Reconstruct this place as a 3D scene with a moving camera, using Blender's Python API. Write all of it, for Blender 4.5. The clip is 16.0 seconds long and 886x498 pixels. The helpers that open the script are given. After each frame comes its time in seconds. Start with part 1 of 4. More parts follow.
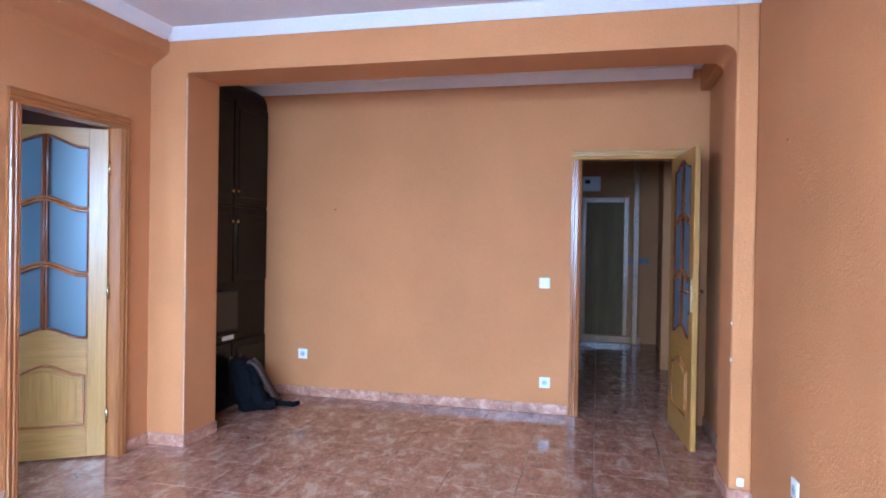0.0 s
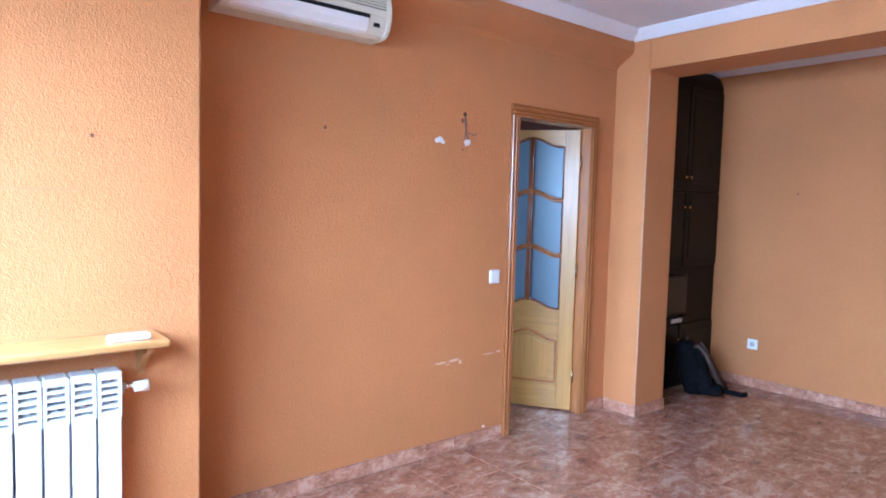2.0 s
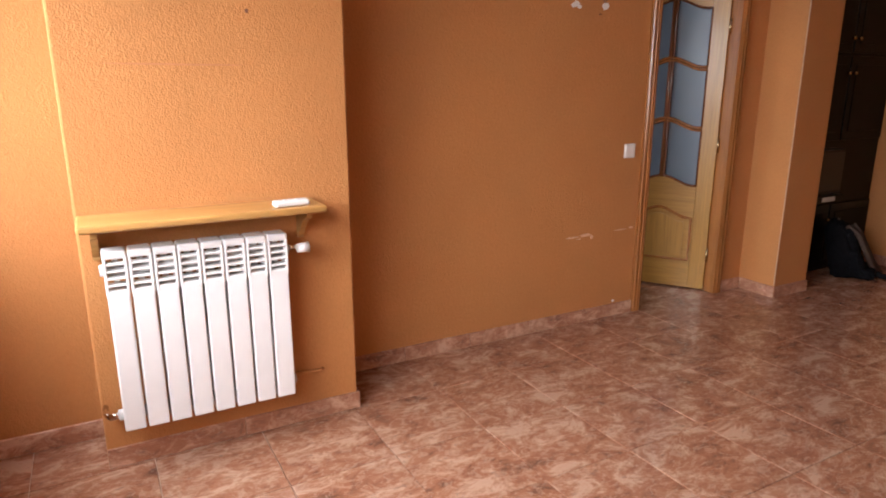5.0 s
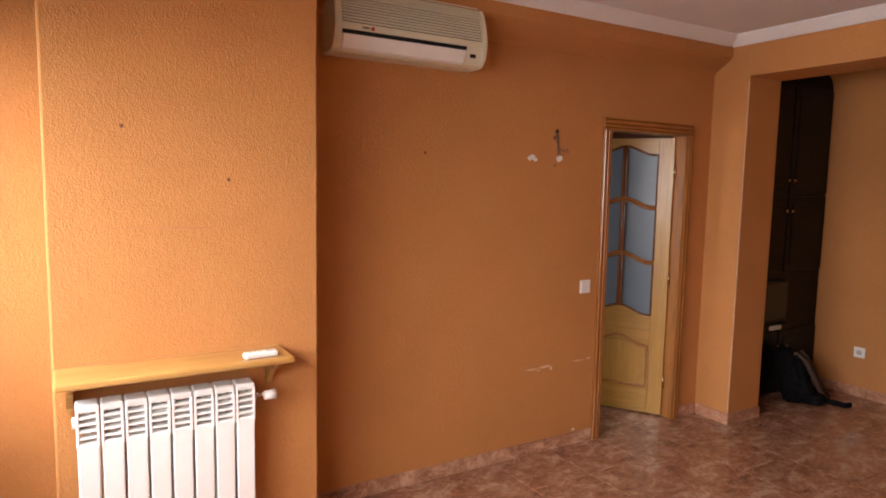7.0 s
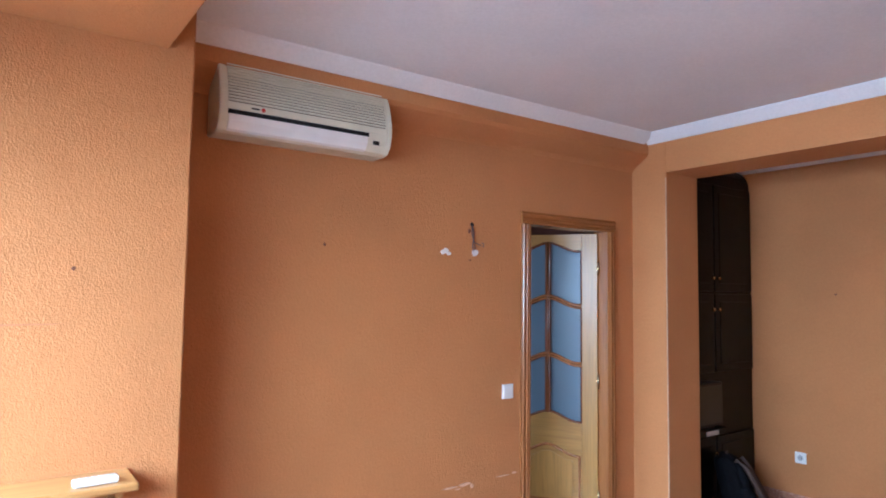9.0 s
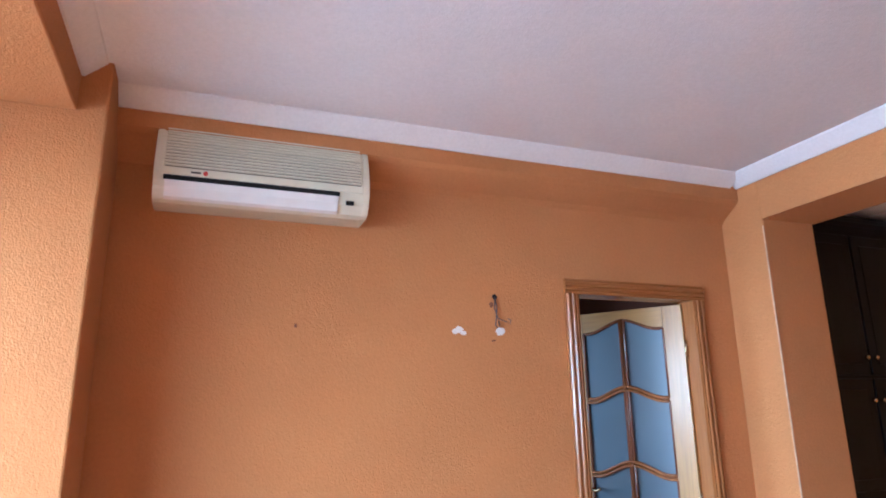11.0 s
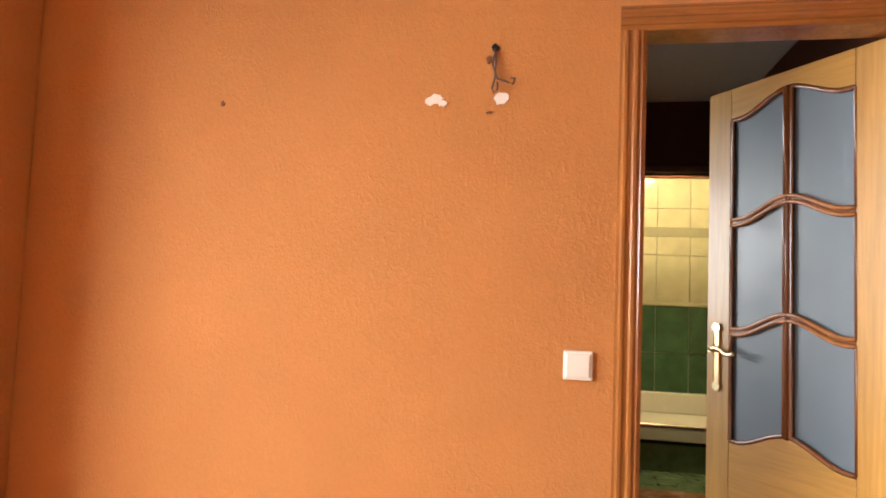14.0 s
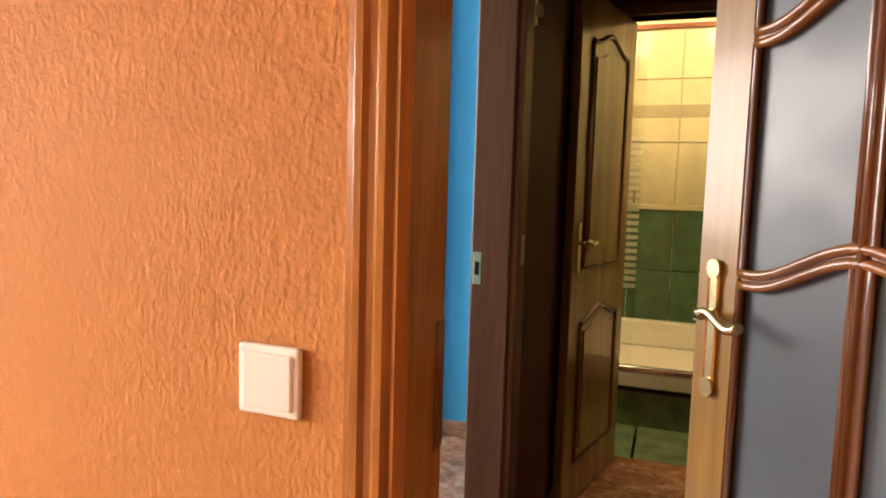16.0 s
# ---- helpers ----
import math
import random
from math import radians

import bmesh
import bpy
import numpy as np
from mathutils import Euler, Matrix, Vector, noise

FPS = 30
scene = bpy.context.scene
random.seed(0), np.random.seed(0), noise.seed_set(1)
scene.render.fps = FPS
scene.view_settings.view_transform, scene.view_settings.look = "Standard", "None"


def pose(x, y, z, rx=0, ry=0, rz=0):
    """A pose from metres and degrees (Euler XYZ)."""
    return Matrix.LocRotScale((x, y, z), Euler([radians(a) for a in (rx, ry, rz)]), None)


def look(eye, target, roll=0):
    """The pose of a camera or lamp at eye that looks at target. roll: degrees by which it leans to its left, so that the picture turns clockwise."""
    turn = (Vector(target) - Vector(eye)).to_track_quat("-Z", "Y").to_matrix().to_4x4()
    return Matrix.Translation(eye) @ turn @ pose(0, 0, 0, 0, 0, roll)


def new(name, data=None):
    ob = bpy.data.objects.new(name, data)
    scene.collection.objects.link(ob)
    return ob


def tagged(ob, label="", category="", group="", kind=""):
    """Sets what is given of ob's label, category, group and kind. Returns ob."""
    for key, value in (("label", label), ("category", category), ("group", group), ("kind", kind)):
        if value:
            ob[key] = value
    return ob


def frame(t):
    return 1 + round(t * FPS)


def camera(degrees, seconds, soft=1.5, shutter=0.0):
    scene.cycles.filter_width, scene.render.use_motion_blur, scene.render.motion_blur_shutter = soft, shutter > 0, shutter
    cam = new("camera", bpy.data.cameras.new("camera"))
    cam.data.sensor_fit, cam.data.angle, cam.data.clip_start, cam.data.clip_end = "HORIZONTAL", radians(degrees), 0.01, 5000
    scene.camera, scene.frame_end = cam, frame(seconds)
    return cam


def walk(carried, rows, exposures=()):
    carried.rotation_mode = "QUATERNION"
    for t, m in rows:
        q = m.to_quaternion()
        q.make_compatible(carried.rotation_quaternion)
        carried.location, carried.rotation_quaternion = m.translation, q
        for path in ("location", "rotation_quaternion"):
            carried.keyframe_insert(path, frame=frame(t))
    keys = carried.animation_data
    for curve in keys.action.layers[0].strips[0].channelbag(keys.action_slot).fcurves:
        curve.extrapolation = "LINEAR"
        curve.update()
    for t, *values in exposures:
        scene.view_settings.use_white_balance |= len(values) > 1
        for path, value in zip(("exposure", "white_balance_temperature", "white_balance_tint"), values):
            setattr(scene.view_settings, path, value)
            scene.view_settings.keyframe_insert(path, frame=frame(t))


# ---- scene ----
cam = camera(69.3, 16.0, soft=1.9)
PATH = [
    (0, (-0.669, 2.438, 1.334), (-1.137, 4.383, 1.316), 0.93),
    (0.5, (-0.602, 2.384, 1.325), (-1.371, 4.230, 1.318), 0.54),
    (1, (-0.620, 2.322, 1.363), (-1.718, 3.994, 1.334), 0.45),
    (1.5, (-0.635, 2.284, 1.408), (-2.040, 3.705, 1.331), 1.16),
    (2, (-0.683, 2.197, 1.441), (-2.229, 3.458, 1.306), 1.56),
    (2.5, (-0.694, 2.120, 1.471), (-2.303, 3.296, 1.300), 1.61),
    (3, (-0.653, 2.012, 1.504), (-2.305, 3.124, 1.314), 1.65),
    (3.5, (-0.665, 1.992, 1.504), (-2.354, 3.044, 1.308), 1.57),
    (4, (-0.637, 2.042, 1.409), (-2.353, 3.032, 1.134), 1.42),
    (4.2, (-0.691, 2.098, 1.316), (-2.412, 3.065, 0.998), 0.67),
    (6.3, (-0.603, 2.102, 1.609), (-2.254, 3.041, 0.984), 1.47),
    (6.5, (-0.573, 2.099, 1.632), (-2.252, 3.056, 1.118), 1.35),
    (7, (-0.527, 2.080, 1.652), (-2.235, 3.100, 1.446), 1.10),
    (7.5, (-0.526, 2.148, 1.735), (-2.208, 3.230, 1.719), 1.82),
    (8, (-0.494, 2.202, 1.740), (-2.144, 3.328, 1.840), 1.52),
    (8.2, (-0.591, 2.212, 1.718), (-2.203, 3.389, 1.842), 1.11),
    (10.3, (-0.739, 2.979, 1.457), (-2.490, 3.902, 1.743), -0.77),
    (10.5, (-0.786, 3.059, 1.484), (-2.567, 3.905, 1.821), -0.79),
    (11, (-0.851, 3.370, 1.460), (-2.663, 4.061, 1.950), -0.94),
    (11.5, (-0.849, 3.681, 1.360), (-2.679, 4.270, 1.913), -0.31),
    (12, (-0.998, 4.036, 1.260), (-2.847, 4.541, 1.832), 0.32),
    (12.5, (-1.142, 4.395, 1.230), (-3.016, 4.866, 1.747), 0.70),
    (13, (-1.251, 4.733, 1.214), (-3.164, 5.123, 1.645), 1.11),
    (13.5, (-1.444, 4.818, 1.198), (-3.418, 4.935, 1.501), 1.77),
    (14, (-1.586, 4.850, 1.224), (-3.547, 4.481, 1.348), 2.17),
    (14.5, (-1.703, 5.080, 1.252), (-3.558, 4.332, 1.215), 2.51),
    (15, (-2.012, 5.248, 1.251), (-3.796, 4.351, 1.142), 2.04),
    (15.5, (-2.480, 5.319, 1.249), (-4.295, 4.492, 1.101), 2.08),
    (16, (-2.873, 5.329, 1.246), (-4.750, 4.665, 1.059), 1.64),
]
EXPOSURES = [(0, -0.4, 4000, 3), (0.5, -0.35, 4000, 3), (1.0, -0.2, 4000, 3), (1.5, -0.25, 4050, 4), (2.0, -0.55, 4150, 5), (2.5, -0.9, 4700, 7), (3.0, -1.3, 5300, 13), (4.2, -1.65, 6100, 18), (6.3, -1.65, 6600, 18), (7.0, -1.65, 6900, 20), (7.5, -1.5, 5700, 10), (8.2, -1.3, 4750, 6),
             (10.5, -0.6, 4450, 5), (11.0, -0.6, 4500, 5), (12.0, -0.15, 4550, 5), (12.5, -0.1, 4800, 4), (13.0, -0.2, 5600, 4), (13.5, -0.25, 6500, 7), (14.0, -0.3, 6900, 13), (14.5, -0.9, 7000, 22), (15.2, -0.9, 7600, 27), (16, -0.25, 8000, 22)]
walk(cam, [(t, look(eye, target, roll)) for t, eye, target, roll in PATH], EXPOSURES)

# ---- world and light ----
world = bpy.data.worlds.new("world")
scene.world = world
world.use_nodes = True
wn = world.node_tree
sky = wn.nodes.new("ShaderNodeTexSky")
sky.sky_type, sky.sun_disc = "NISHITA", False
sky.sun_elevation, sky.sun_rotation = radians(35), radians(150)
wn.nodes["Background"].inputs["Strength"].default_value = 0.12
wn.links.new(sky.outputs[0], wn.nodes["Background"].inputs["Color"])


def area_lamp(name, m, sx, sy, power, color):
    data = bpy.data.lights.new(name, "AREA")
    data.shape, data.size, data.size_y, data.energy, data.color = "RECTANGLE", sx, sy, power, color
    ob = new(name, data)
    ob.matrix_world = m
    return ob


# daylight through the living-room window, through the blue room's window
day = area_lamp("window_daylight", look((-1.75, 1.02, 1.80), (-1.75, 2.02, 0.88)), 3.4, 1.5, 520, (0.95, 0.98, 1.0))
day.data.spread = radians(138)
area_lamp("blue_room_daylight", look((-4.9, 1.9, 1.6), (-4.9, 4.0, 1.3)), 1.4, 1.2, 130, (0.93, 0.97, 1.0))
for lx, ly in ((-6.12, 5.0), (-6.18, 5.62)):
    spot = bpy.data.lights.new("bathroom_spot_light", "POINT")
    spot.energy, spot.color, spot.shadow_soft_size = 40, (1.0, 0.82, 0.47), 0.05
    new("bathroom_spot_light", spot).location = (lx, ly, 2.40)


# ---- materials ----
def nodes_of(name):
    mat = bpy.data.materials.new(name)
    mat.use_nodes = True
    nt = mat.node_tree
    return mat, nt, nt.nodes["Principled BSDF"]


def coords(nt, scale=(1, 1, 1), local=False):
    tc = nt.nodes.new("ShaderNodeTexCoord")
    geo = nt.nodes.new("ShaderNodeNewGeometry")
    mp = nt.nodes.new("ShaderNodeMapping")
    mp.inputs["Scale"].default_value = scale
    nt.links.new(tc.outputs["Object"] if local else geo.outputs["Position"], mp.inputs["Vector"])
    return mp.outputs["Vector"]


def noise_tex(nt, vec, scale, detail=4.0, rough=0.55, distort=0.0):
    n = nt.nodes.new("ShaderNodeTexNoise")
    n.inputs["Scale"].default_value, n.inputs["Detail"].default_value = scale, detail
    n.inputs["Roughness"].default_value, n.inputs["Distortion"].default_value = rough, distort
    nt.links.new(vec, n.inputs["Vector"])
    return n.outputs["Fac"]


def ramp(nt, fac, stops):
    r = nt.nodes.new("ShaderNodeValToRGB")
    while len(r.color_ramp.elements) < len(stops):
        r.color_ramp.elements.new(0.5)
    for e, (p, c) in zip(r.color_ramp.elements, stops):
        e.position, e.color = p, (*c, 1)
    nt.links.new(fac, r.inputs["Fac"])
    return r.outputs["Color"]


def mix(nt, a, b, fac, mode="MIX"):
    m = nt.nodes.new("ShaderNodeMix")
    m.data_type, m.blend_type = "RGBA", mode
    if isinstance(fac, float):
        m.inputs[0].default_value = fac
    else:
        nt.links.new(fac, m.inputs[0])
    for sock, v in ((m.inputs[6], a), (m.inputs[7], b)):
        if isinstance(v, tuple):
            sock.default_value = (*v, 1)
        else:
            nt.links.new(v, sock)
    return m.outputs[2]


def bump(nt, bsdf, height, strength, distance):
    b = nt.nodes.new("ShaderNodeBump")
    b.inputs["Strength"].default_value, b.inputs["Distance"].default_value = strength, distance
    nt.links.new(height, b.inputs["Height"])
    nt.links.new(b.outputs["Normal"], bsdf.inputs["Normal"])


def paint(name, color, rough=0.6, grain=0.06, stucco=0.0, dirt=None):
    """Painted plaster; stucco gives the dripped relief."""
    mat, nt, b = nodes_of(name)
    v = coords(nt)
    big = noise_tex(nt, v, 1.3, 3)
    fine = noise_tex(nt, v, 70, 3)
    lo = tuple(c * (1 - grain * 1.6) for c in color)
    hi = tuple(min(1, c * (1 + grain)) for c in color)
    col = ramp(nt, big, [(0.3, lo), (0.7, hi)])
    col = mix(nt, col, ramp(nt, fine, [(0.3, (0.86, 0.86, 0.86)), (0.7, (1, 1, 1))]), 0.5, "MULTIPLY")
    if dirt:
        spots = noise_tex(nt, v, 5.5, 6, 0.7)
        col = mix(nt, col, dirt, ramp(nt, spots, [(0.62, (0, 0, 0)), (0.80, (0.35, 0.35, 0.35))]))
    nt.links.new(col, b.inputs["Base Color"])
    b.inputs["Roughness"].default_value, b.inputs["Specular IOR Level"].default_value = rough + 0.15, 0.16
    if stucco:
        vs = coords(nt, (1, 1, 0.85))
        drops = noise_tex(nt, vs, 165, 1.0, 0.45, 0.0)
        lumps = ramp(nt, drops, [(0.34, (0, 0, 0)), (0.74, (1, 1, 1))])
        big_lumps = ramp(nt, noise_tex(nt, coords(nt, (1, 1, 0.7)), 62, 2.0, 0.5, 0.6), [(0.46, (0, 0, 0)), (0.66, (1, 1, 1))])
        relief = mix(nt, lumps, big_lumps, 0.40)
        relief = mix(nt, relief, (0.2, 0.2, 0.2), ramp(nt, noise_tex(nt, coords(nt), 4.5, 3), [(0.30, (0.5, 0.5, 0.5)), (0.55, (0, 0, 0))]))
        bump(nt, b, relief, stucco, 0.0035)
    else:
        bump(nt, b, fine, 0.15, 0.002)
    return mat


def wood(name, dark, light, rough=0.38, along="z", coat=0.22):
    mat, nt, b = nodes_of(name)
    s = {"z": (1, 1, 0.06), "y": (1, 0.06, 1), "x": (0.06, 1, 1)}[along]
    v = coords(nt, s, local=True)
    big = noise_tex(nt, v, 9, 5, 0.6, 1.2)
    fine = noise_tex(nt, v, 95, 3)
    col = ramp(nt, big, [(0.28, dark), (0.72, light)])
    col = mix(nt, col, ramp(nt, fine, [(0.35, (0.72, 0.72, 0.72)), (0.6, (1, 1, 1))]), 0.6, "MULTIPLY")
    nt.links.new(col, b.inputs["Base Color"])
    b.inputs["Roughness"].default_value = rough
    b.inputs["Coat Weight"].default_value, b.inputs["Coat Roughness"].default_value = coat, 0.15
    bump(nt, b, fine, 0.08, 0.001)
    return mat


def plain(name, color, rough=0.4, metal=0.0, var=0.08, scale=14.0, relief=0.05):
    mat, nt, b = nodes_of(name)
    v = coords(nt)
    n = noise_tex(nt, v, scale, 4)
    col = ramp(nt, n, [(0.3, tuple(c * (1 - var) for c in color)), (0.7, tuple(min(1, c * (1 + var)) for c in color))])
    nt.links.new(col, b.inputs["Base Color"])
    b.inputs["Roughness"].default_value, b.inputs["Metallic"].default_value = rough, metal
    bump(nt, b, noise_tex(nt, v, scale * 8, 2), relief, 0.001)
    return mat


def marble_tile(name, gain=0.95, rough=0.06):
    """Mottled terracotta and cream glazed tile."""
    mat, nt, b = nodes_of(name)
    info = nt.nodes.new("ShaderNodeObjectInfo")
    geo = nt.nodes.new("ShaderNodeNewGeometry")
    comb = nt.nodes.new("ShaderNodeVectorMath")
    comb.operation = "MULTIPLY_ADD"
    comb.inputs[1].default_value = (1, 1, 1)
    sc = nt.nodes.new("ShaderNodeVectorMath")
    sc.operation = "SCALE"
    sc.inputs[0].default_value = (13, 7, 5)
    nt.links.new(info.outputs["Random"], sc.inputs["Scale"])
    nt.links.new(geo.outputs["Position"], comb.inputs[0])
    nt.links.new(sc.outputs[0], comb.inputs[2])
    v = comb.outputs[0]
    mp = nt.nodes.new("ShaderNodeMapping")
    mp.inputs["Scale"].default_value = (1, 0.62, 1)
    mp.inputs["Rotation"].default_value = (0, 0, 0.5)
    nt.links.new(v, mp.inputs["Vector"])
    v = mp.outputs[0]
    a = noise_tex(nt, v, 9.0, 10, 0.74, 0.5)
    g = lambda *c: tuple(x * gain for x in c)
    col = ramp(nt, a, [(0.34, g(0.13, 0.058, 0.036)), (0.45, g(0.27, 0.112, 0.06)), (0.53, g(0.31, 0.148, 0.085)), (0.60, g(0.46, 0.28, 0.19)), (0.72, g(0.40, 0.245, 0.165))])
    vein = noise_tex(nt, v, 24, 8, 0.75, 1.4)
    col = mix(nt, col, g(0.46, 0.30, 0.21), ramp(nt, vein, [(0.50, (0, 0, 0)), (0.60, (0.55, 0.55, 0.55)), (0.68, (0, 0, 0))]))
    sp = noise_tex(nt, v, 42, 5, 0.7, 0.5)
    col = mix(nt, col, g(0.13, 0.085, 0.065), ramp(nt, sp, [(0.60, (0, 0, 0)), (0.70, (0.6, 0.6, 0.6))]))
    nt.links.new(col, b.inputs["Base Color"])
    smear = noise_tex(nt, coords(nt), 3.5, 5)
    nt.links.new(ramp(nt, smear, [(0.3, (rough, rough, rough)), (0.7, (rough + 0.10,) * 3)]), b.inputs["Roughness"])
    b.inputs["Specular IOR Level"].default_value = 0.55
    bump(nt, b, noise_tex(nt, v, 5, 2), 0.05, 0.004)
    return mat


ORANGE = (0.47, 0.205, 0.068)
M_WALL = paint("orange_plaster", ORANGE, 0.55, 0.05, stucco=0.46, dirt=(0.38, 0.145, 0.043))
M_CEIL = paint("ceiling_paint", (0.80, 0.79, 0.80), 0.75, 0.03, stucco=0.25)
M_COVE = paint("cove_paint", (0.82, 0.81, 0.81), 0.6, 0.02)
M_BLUE = paint("blue_paint", (0.035, 0.36, 0.58), 0.6, 0.03)
M_WHITE = paint("white_paint", (0.8, 0.8, 0.79), 0.5, 0.02)
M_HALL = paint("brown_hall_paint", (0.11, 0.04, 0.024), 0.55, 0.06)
M_CORR = paint("ochre_corridor_paint", (0.40, 0.19, 0.07), 0.6, 0.05)
M_TILE = marble_tile("mottled_floor_tile")
M_SKIRT = marble_tile("mottled_skirting_tile", 1.25, 0.3)
M_GROUT = plain("grout", (0.50, 0.35, 0.26), 0.85, 0, 0.15, 25)
M_OAK = wood("honey_oak", (0.31, 0.15, 0.022), (0.47, 0.25, 0.047))
M_OAKH = wood("honey_oak_rail", (0.31, 0.15, 0.022), (0.47, 0.25, 0.047), along="x")
M_TRIM = wood("oak_casing", (0.22, 0.075, 0.016), (0.36, 0.14, 0.034), 0.25)
M_TRIMH = wood("oak_casing_head", (0.22, 0.075, 0.016), (0.36, 0.14, 0.034), 0.25, "y")
M_BEAD = wood("stained_bead", (0.10, 0.03, 0.010), (0.21, 0.072, 0.022), 0.22)
M_DARK = wood("dark_wood", (0.0018, 0.0013, 0.001), (0.0045, 0.0032, 0.0024), 0.42, coat=0.05)
M_DARK.node_tree.nodes["Principled BSDF"].inputs["Specular IOR Level"].default_value = 0.12
M_JAMB = wood("brown_jamb_wood", (0.14, 0.062, 0.035), (0.24, 0.115, 0.066), 0.5, coat=0.0)
M_JAMB.node_tree.nodes["Principled BSDF"].inputs["Specular IOR Level"].default_value = 0.2
M_BATHDOOR = wood("bathroom_door_wood", (0.22, 0.11, 0.034), (0.38, 0.21, 0.075), 0.25)
M_SHELF = wood("pine_shelf", (0.33, 0.16, 0.042), (0.50, 0.265, 0.08), 0.35, "y")
M_CREAM = plain("aged_cream_plastic", (0.66, 0.62, 0.47), 0.4, 0, 0.04)
M_FLAP = plain("white_plastic", (0.76, 0.74, 0.70), 0.35, 0, 0.03)
M_BLACK = plain("black_plastic", (0.012, 0.012, 0.013), 0.4)
M_BLACK.node_tree.nodes["Principled BSDF"].inputs["Specular IOR Level"].default_value = 0.15
M_RED = plain("red_print", (0.5, 0.03, 0.02), 0.4)
M_RAD = plain("white_enamel", (0.80, 0.79, 0.76), 0.28, 0, 0.02)
M_RADIN = plain("radiator_inside", (0.45, 0.44, 0.42), 0.5)
M_SWITCH = plain("switch_plastic", (0.78, 0.76, 0.71), 0.3, 0, 0.02)
M_BRASS = plain("brass", (0.62, 0.49, 0.28), 0.26, 1.0)
M_CHROME = plain("chrome", (0.80, 0.78, 0.72), 0.12, 1.0)
M_PLASTER = plain("bare_plaster", (0.75, 0.73, 0.70), 0.9, 0, 0.08, 60)
M_SOOT = plain("dark_stain", (0.15, 0.055, 0.025), 0.9, 0, 0.3, 60)
M_SCUFF = plain("pale_scuff", (0.66, 0.42, 0.27), 0.9, 0, 0.2, 90)
M_LINE = plain("faint_mark", (0.44, 0.175, 0.065), 0.8, 0, 0.1, 40)
M_WIRE = plain("dark_wire", (0.06, 0.045, 0.05), 0.5)
M_GREEN = plain("green_tile", (0.055, 0.12, 0.06), 0.12, 0, 0.25, 9)
M_CREAMT = plain("cream_tile", (0.52, 0.50, 0.34), 0.16, 0, 0.10, 8)
M_GROUTB = plain("pale_grout", (0.55, 0.52, 0.42), 0.8)
M_GREENF = plain("green_floor_tile", (0.11, 0.17, 0.09), 0.10, 0, 0.3, 9)
M_TRAY = plain("white_ceramic", (0.78, 0.76, 0.68), 0.15, 0, 0.02)
M_BAG = plain("black_nylon", (0.005, 0.005, 0.006), 0.85, 0, 0.3, 40, 0.4)
M_BAG.node_tree.nodes["Principled BSDF"].inputs["Specular IOR Level"].default_value = 0.08
M_STRAP = plain("brown_strap", (0.05, 0.025, 0.013), 0.7, 0, 0.2, 40, 0.3)
M_BORDER = plain("blue_grey_border", (0.16, 0.15, 0.17), 0.6, 0, 0.2, 30)


def glass_material(name, color, rough, trans):
    mat, nt, b = nodes_of(name)
    b.inputs["Base Color"].default_value = (*color, 1)
    b.inputs["Transmission Weight"].default_value, b.inputs["IOR"].default_value = trans, 1.45
    v = coords(nt)
    n = noise_tex(nt, v, 6, 3)
    nt.links.new(ramp(nt, n, [(0.3, (rough * 0.8,) * 3), (0.7, (rough * 1.2,) * 3)]), b.inputs["Roughness"])
    bump(nt, b, noise_tex(nt, v, 130, 2), 0.04, 0.001)
    return mat


M_FROST = glass_material("frosted_glass", (0.125, 0.165, 0.20), 0.36, 0.12)
M_STRIPE = plain("frosted_stripe", (0.62, 0.66, 0.52), 0.4)
M_CLEAR = glass_material("clear_glass", (0.93, 0.97, 0.93), 0.02, 1.0)


# ---- mesh helpers ----
def box(bm, x0, x1, y0, y1, z0, z1, bev=0.0, seg=1):
    vs = bmesh.ops.create_cube(bm, size=1.0)["verts"]
    for v in vs:
        v.co = ((x0 + x1) / 2 + v.co.x * (x1 - x0), (y0 + y1) / 2 + v.co.y * (y1 - y0), (z0 + z1) / 2 + v.co.z * (z1 - z0))
    if bev:
        es = list({e for v in vs for e in v.link_edges})
        bmesh.ops.bevel(bm, geom=es, offset=bev, segments=seg, affect="EDGES", profile=0.5)
    return bm


def boxes(*rows, bev=0.0, seg=1):
    bm = bmesh.new()
    for r in rows:
        box(bm, *r, bev=bev, seg=seg)
    return bm


def prism(bm, outline, axis, a, b):
    """Extrudes a closed outline of 2D points along an axis from a to b."""
    put = {"x": lambda p, k: (k, p[0], p[1]), "y": lambda p, k: (p[0], k, p[1]), "z": lambda p, k: (p[0], p[1], k)}[axis]
    lo = [bm.verts.new(put(p, a)) for p in outline]
    hi = [bm.verts.new(put(p, b)) for p in outline]
    n = len(outline)
    bm.faces.new(lo), bm.faces.new(hi)
    for i in range(n):
        bm.faces.new((lo[i], lo[(i + 1) % n], hi[(i + 1) % n], hi[i]))
    bmesh.ops.recalc_face_normals(bm, faces=bm.faces)
    return bm


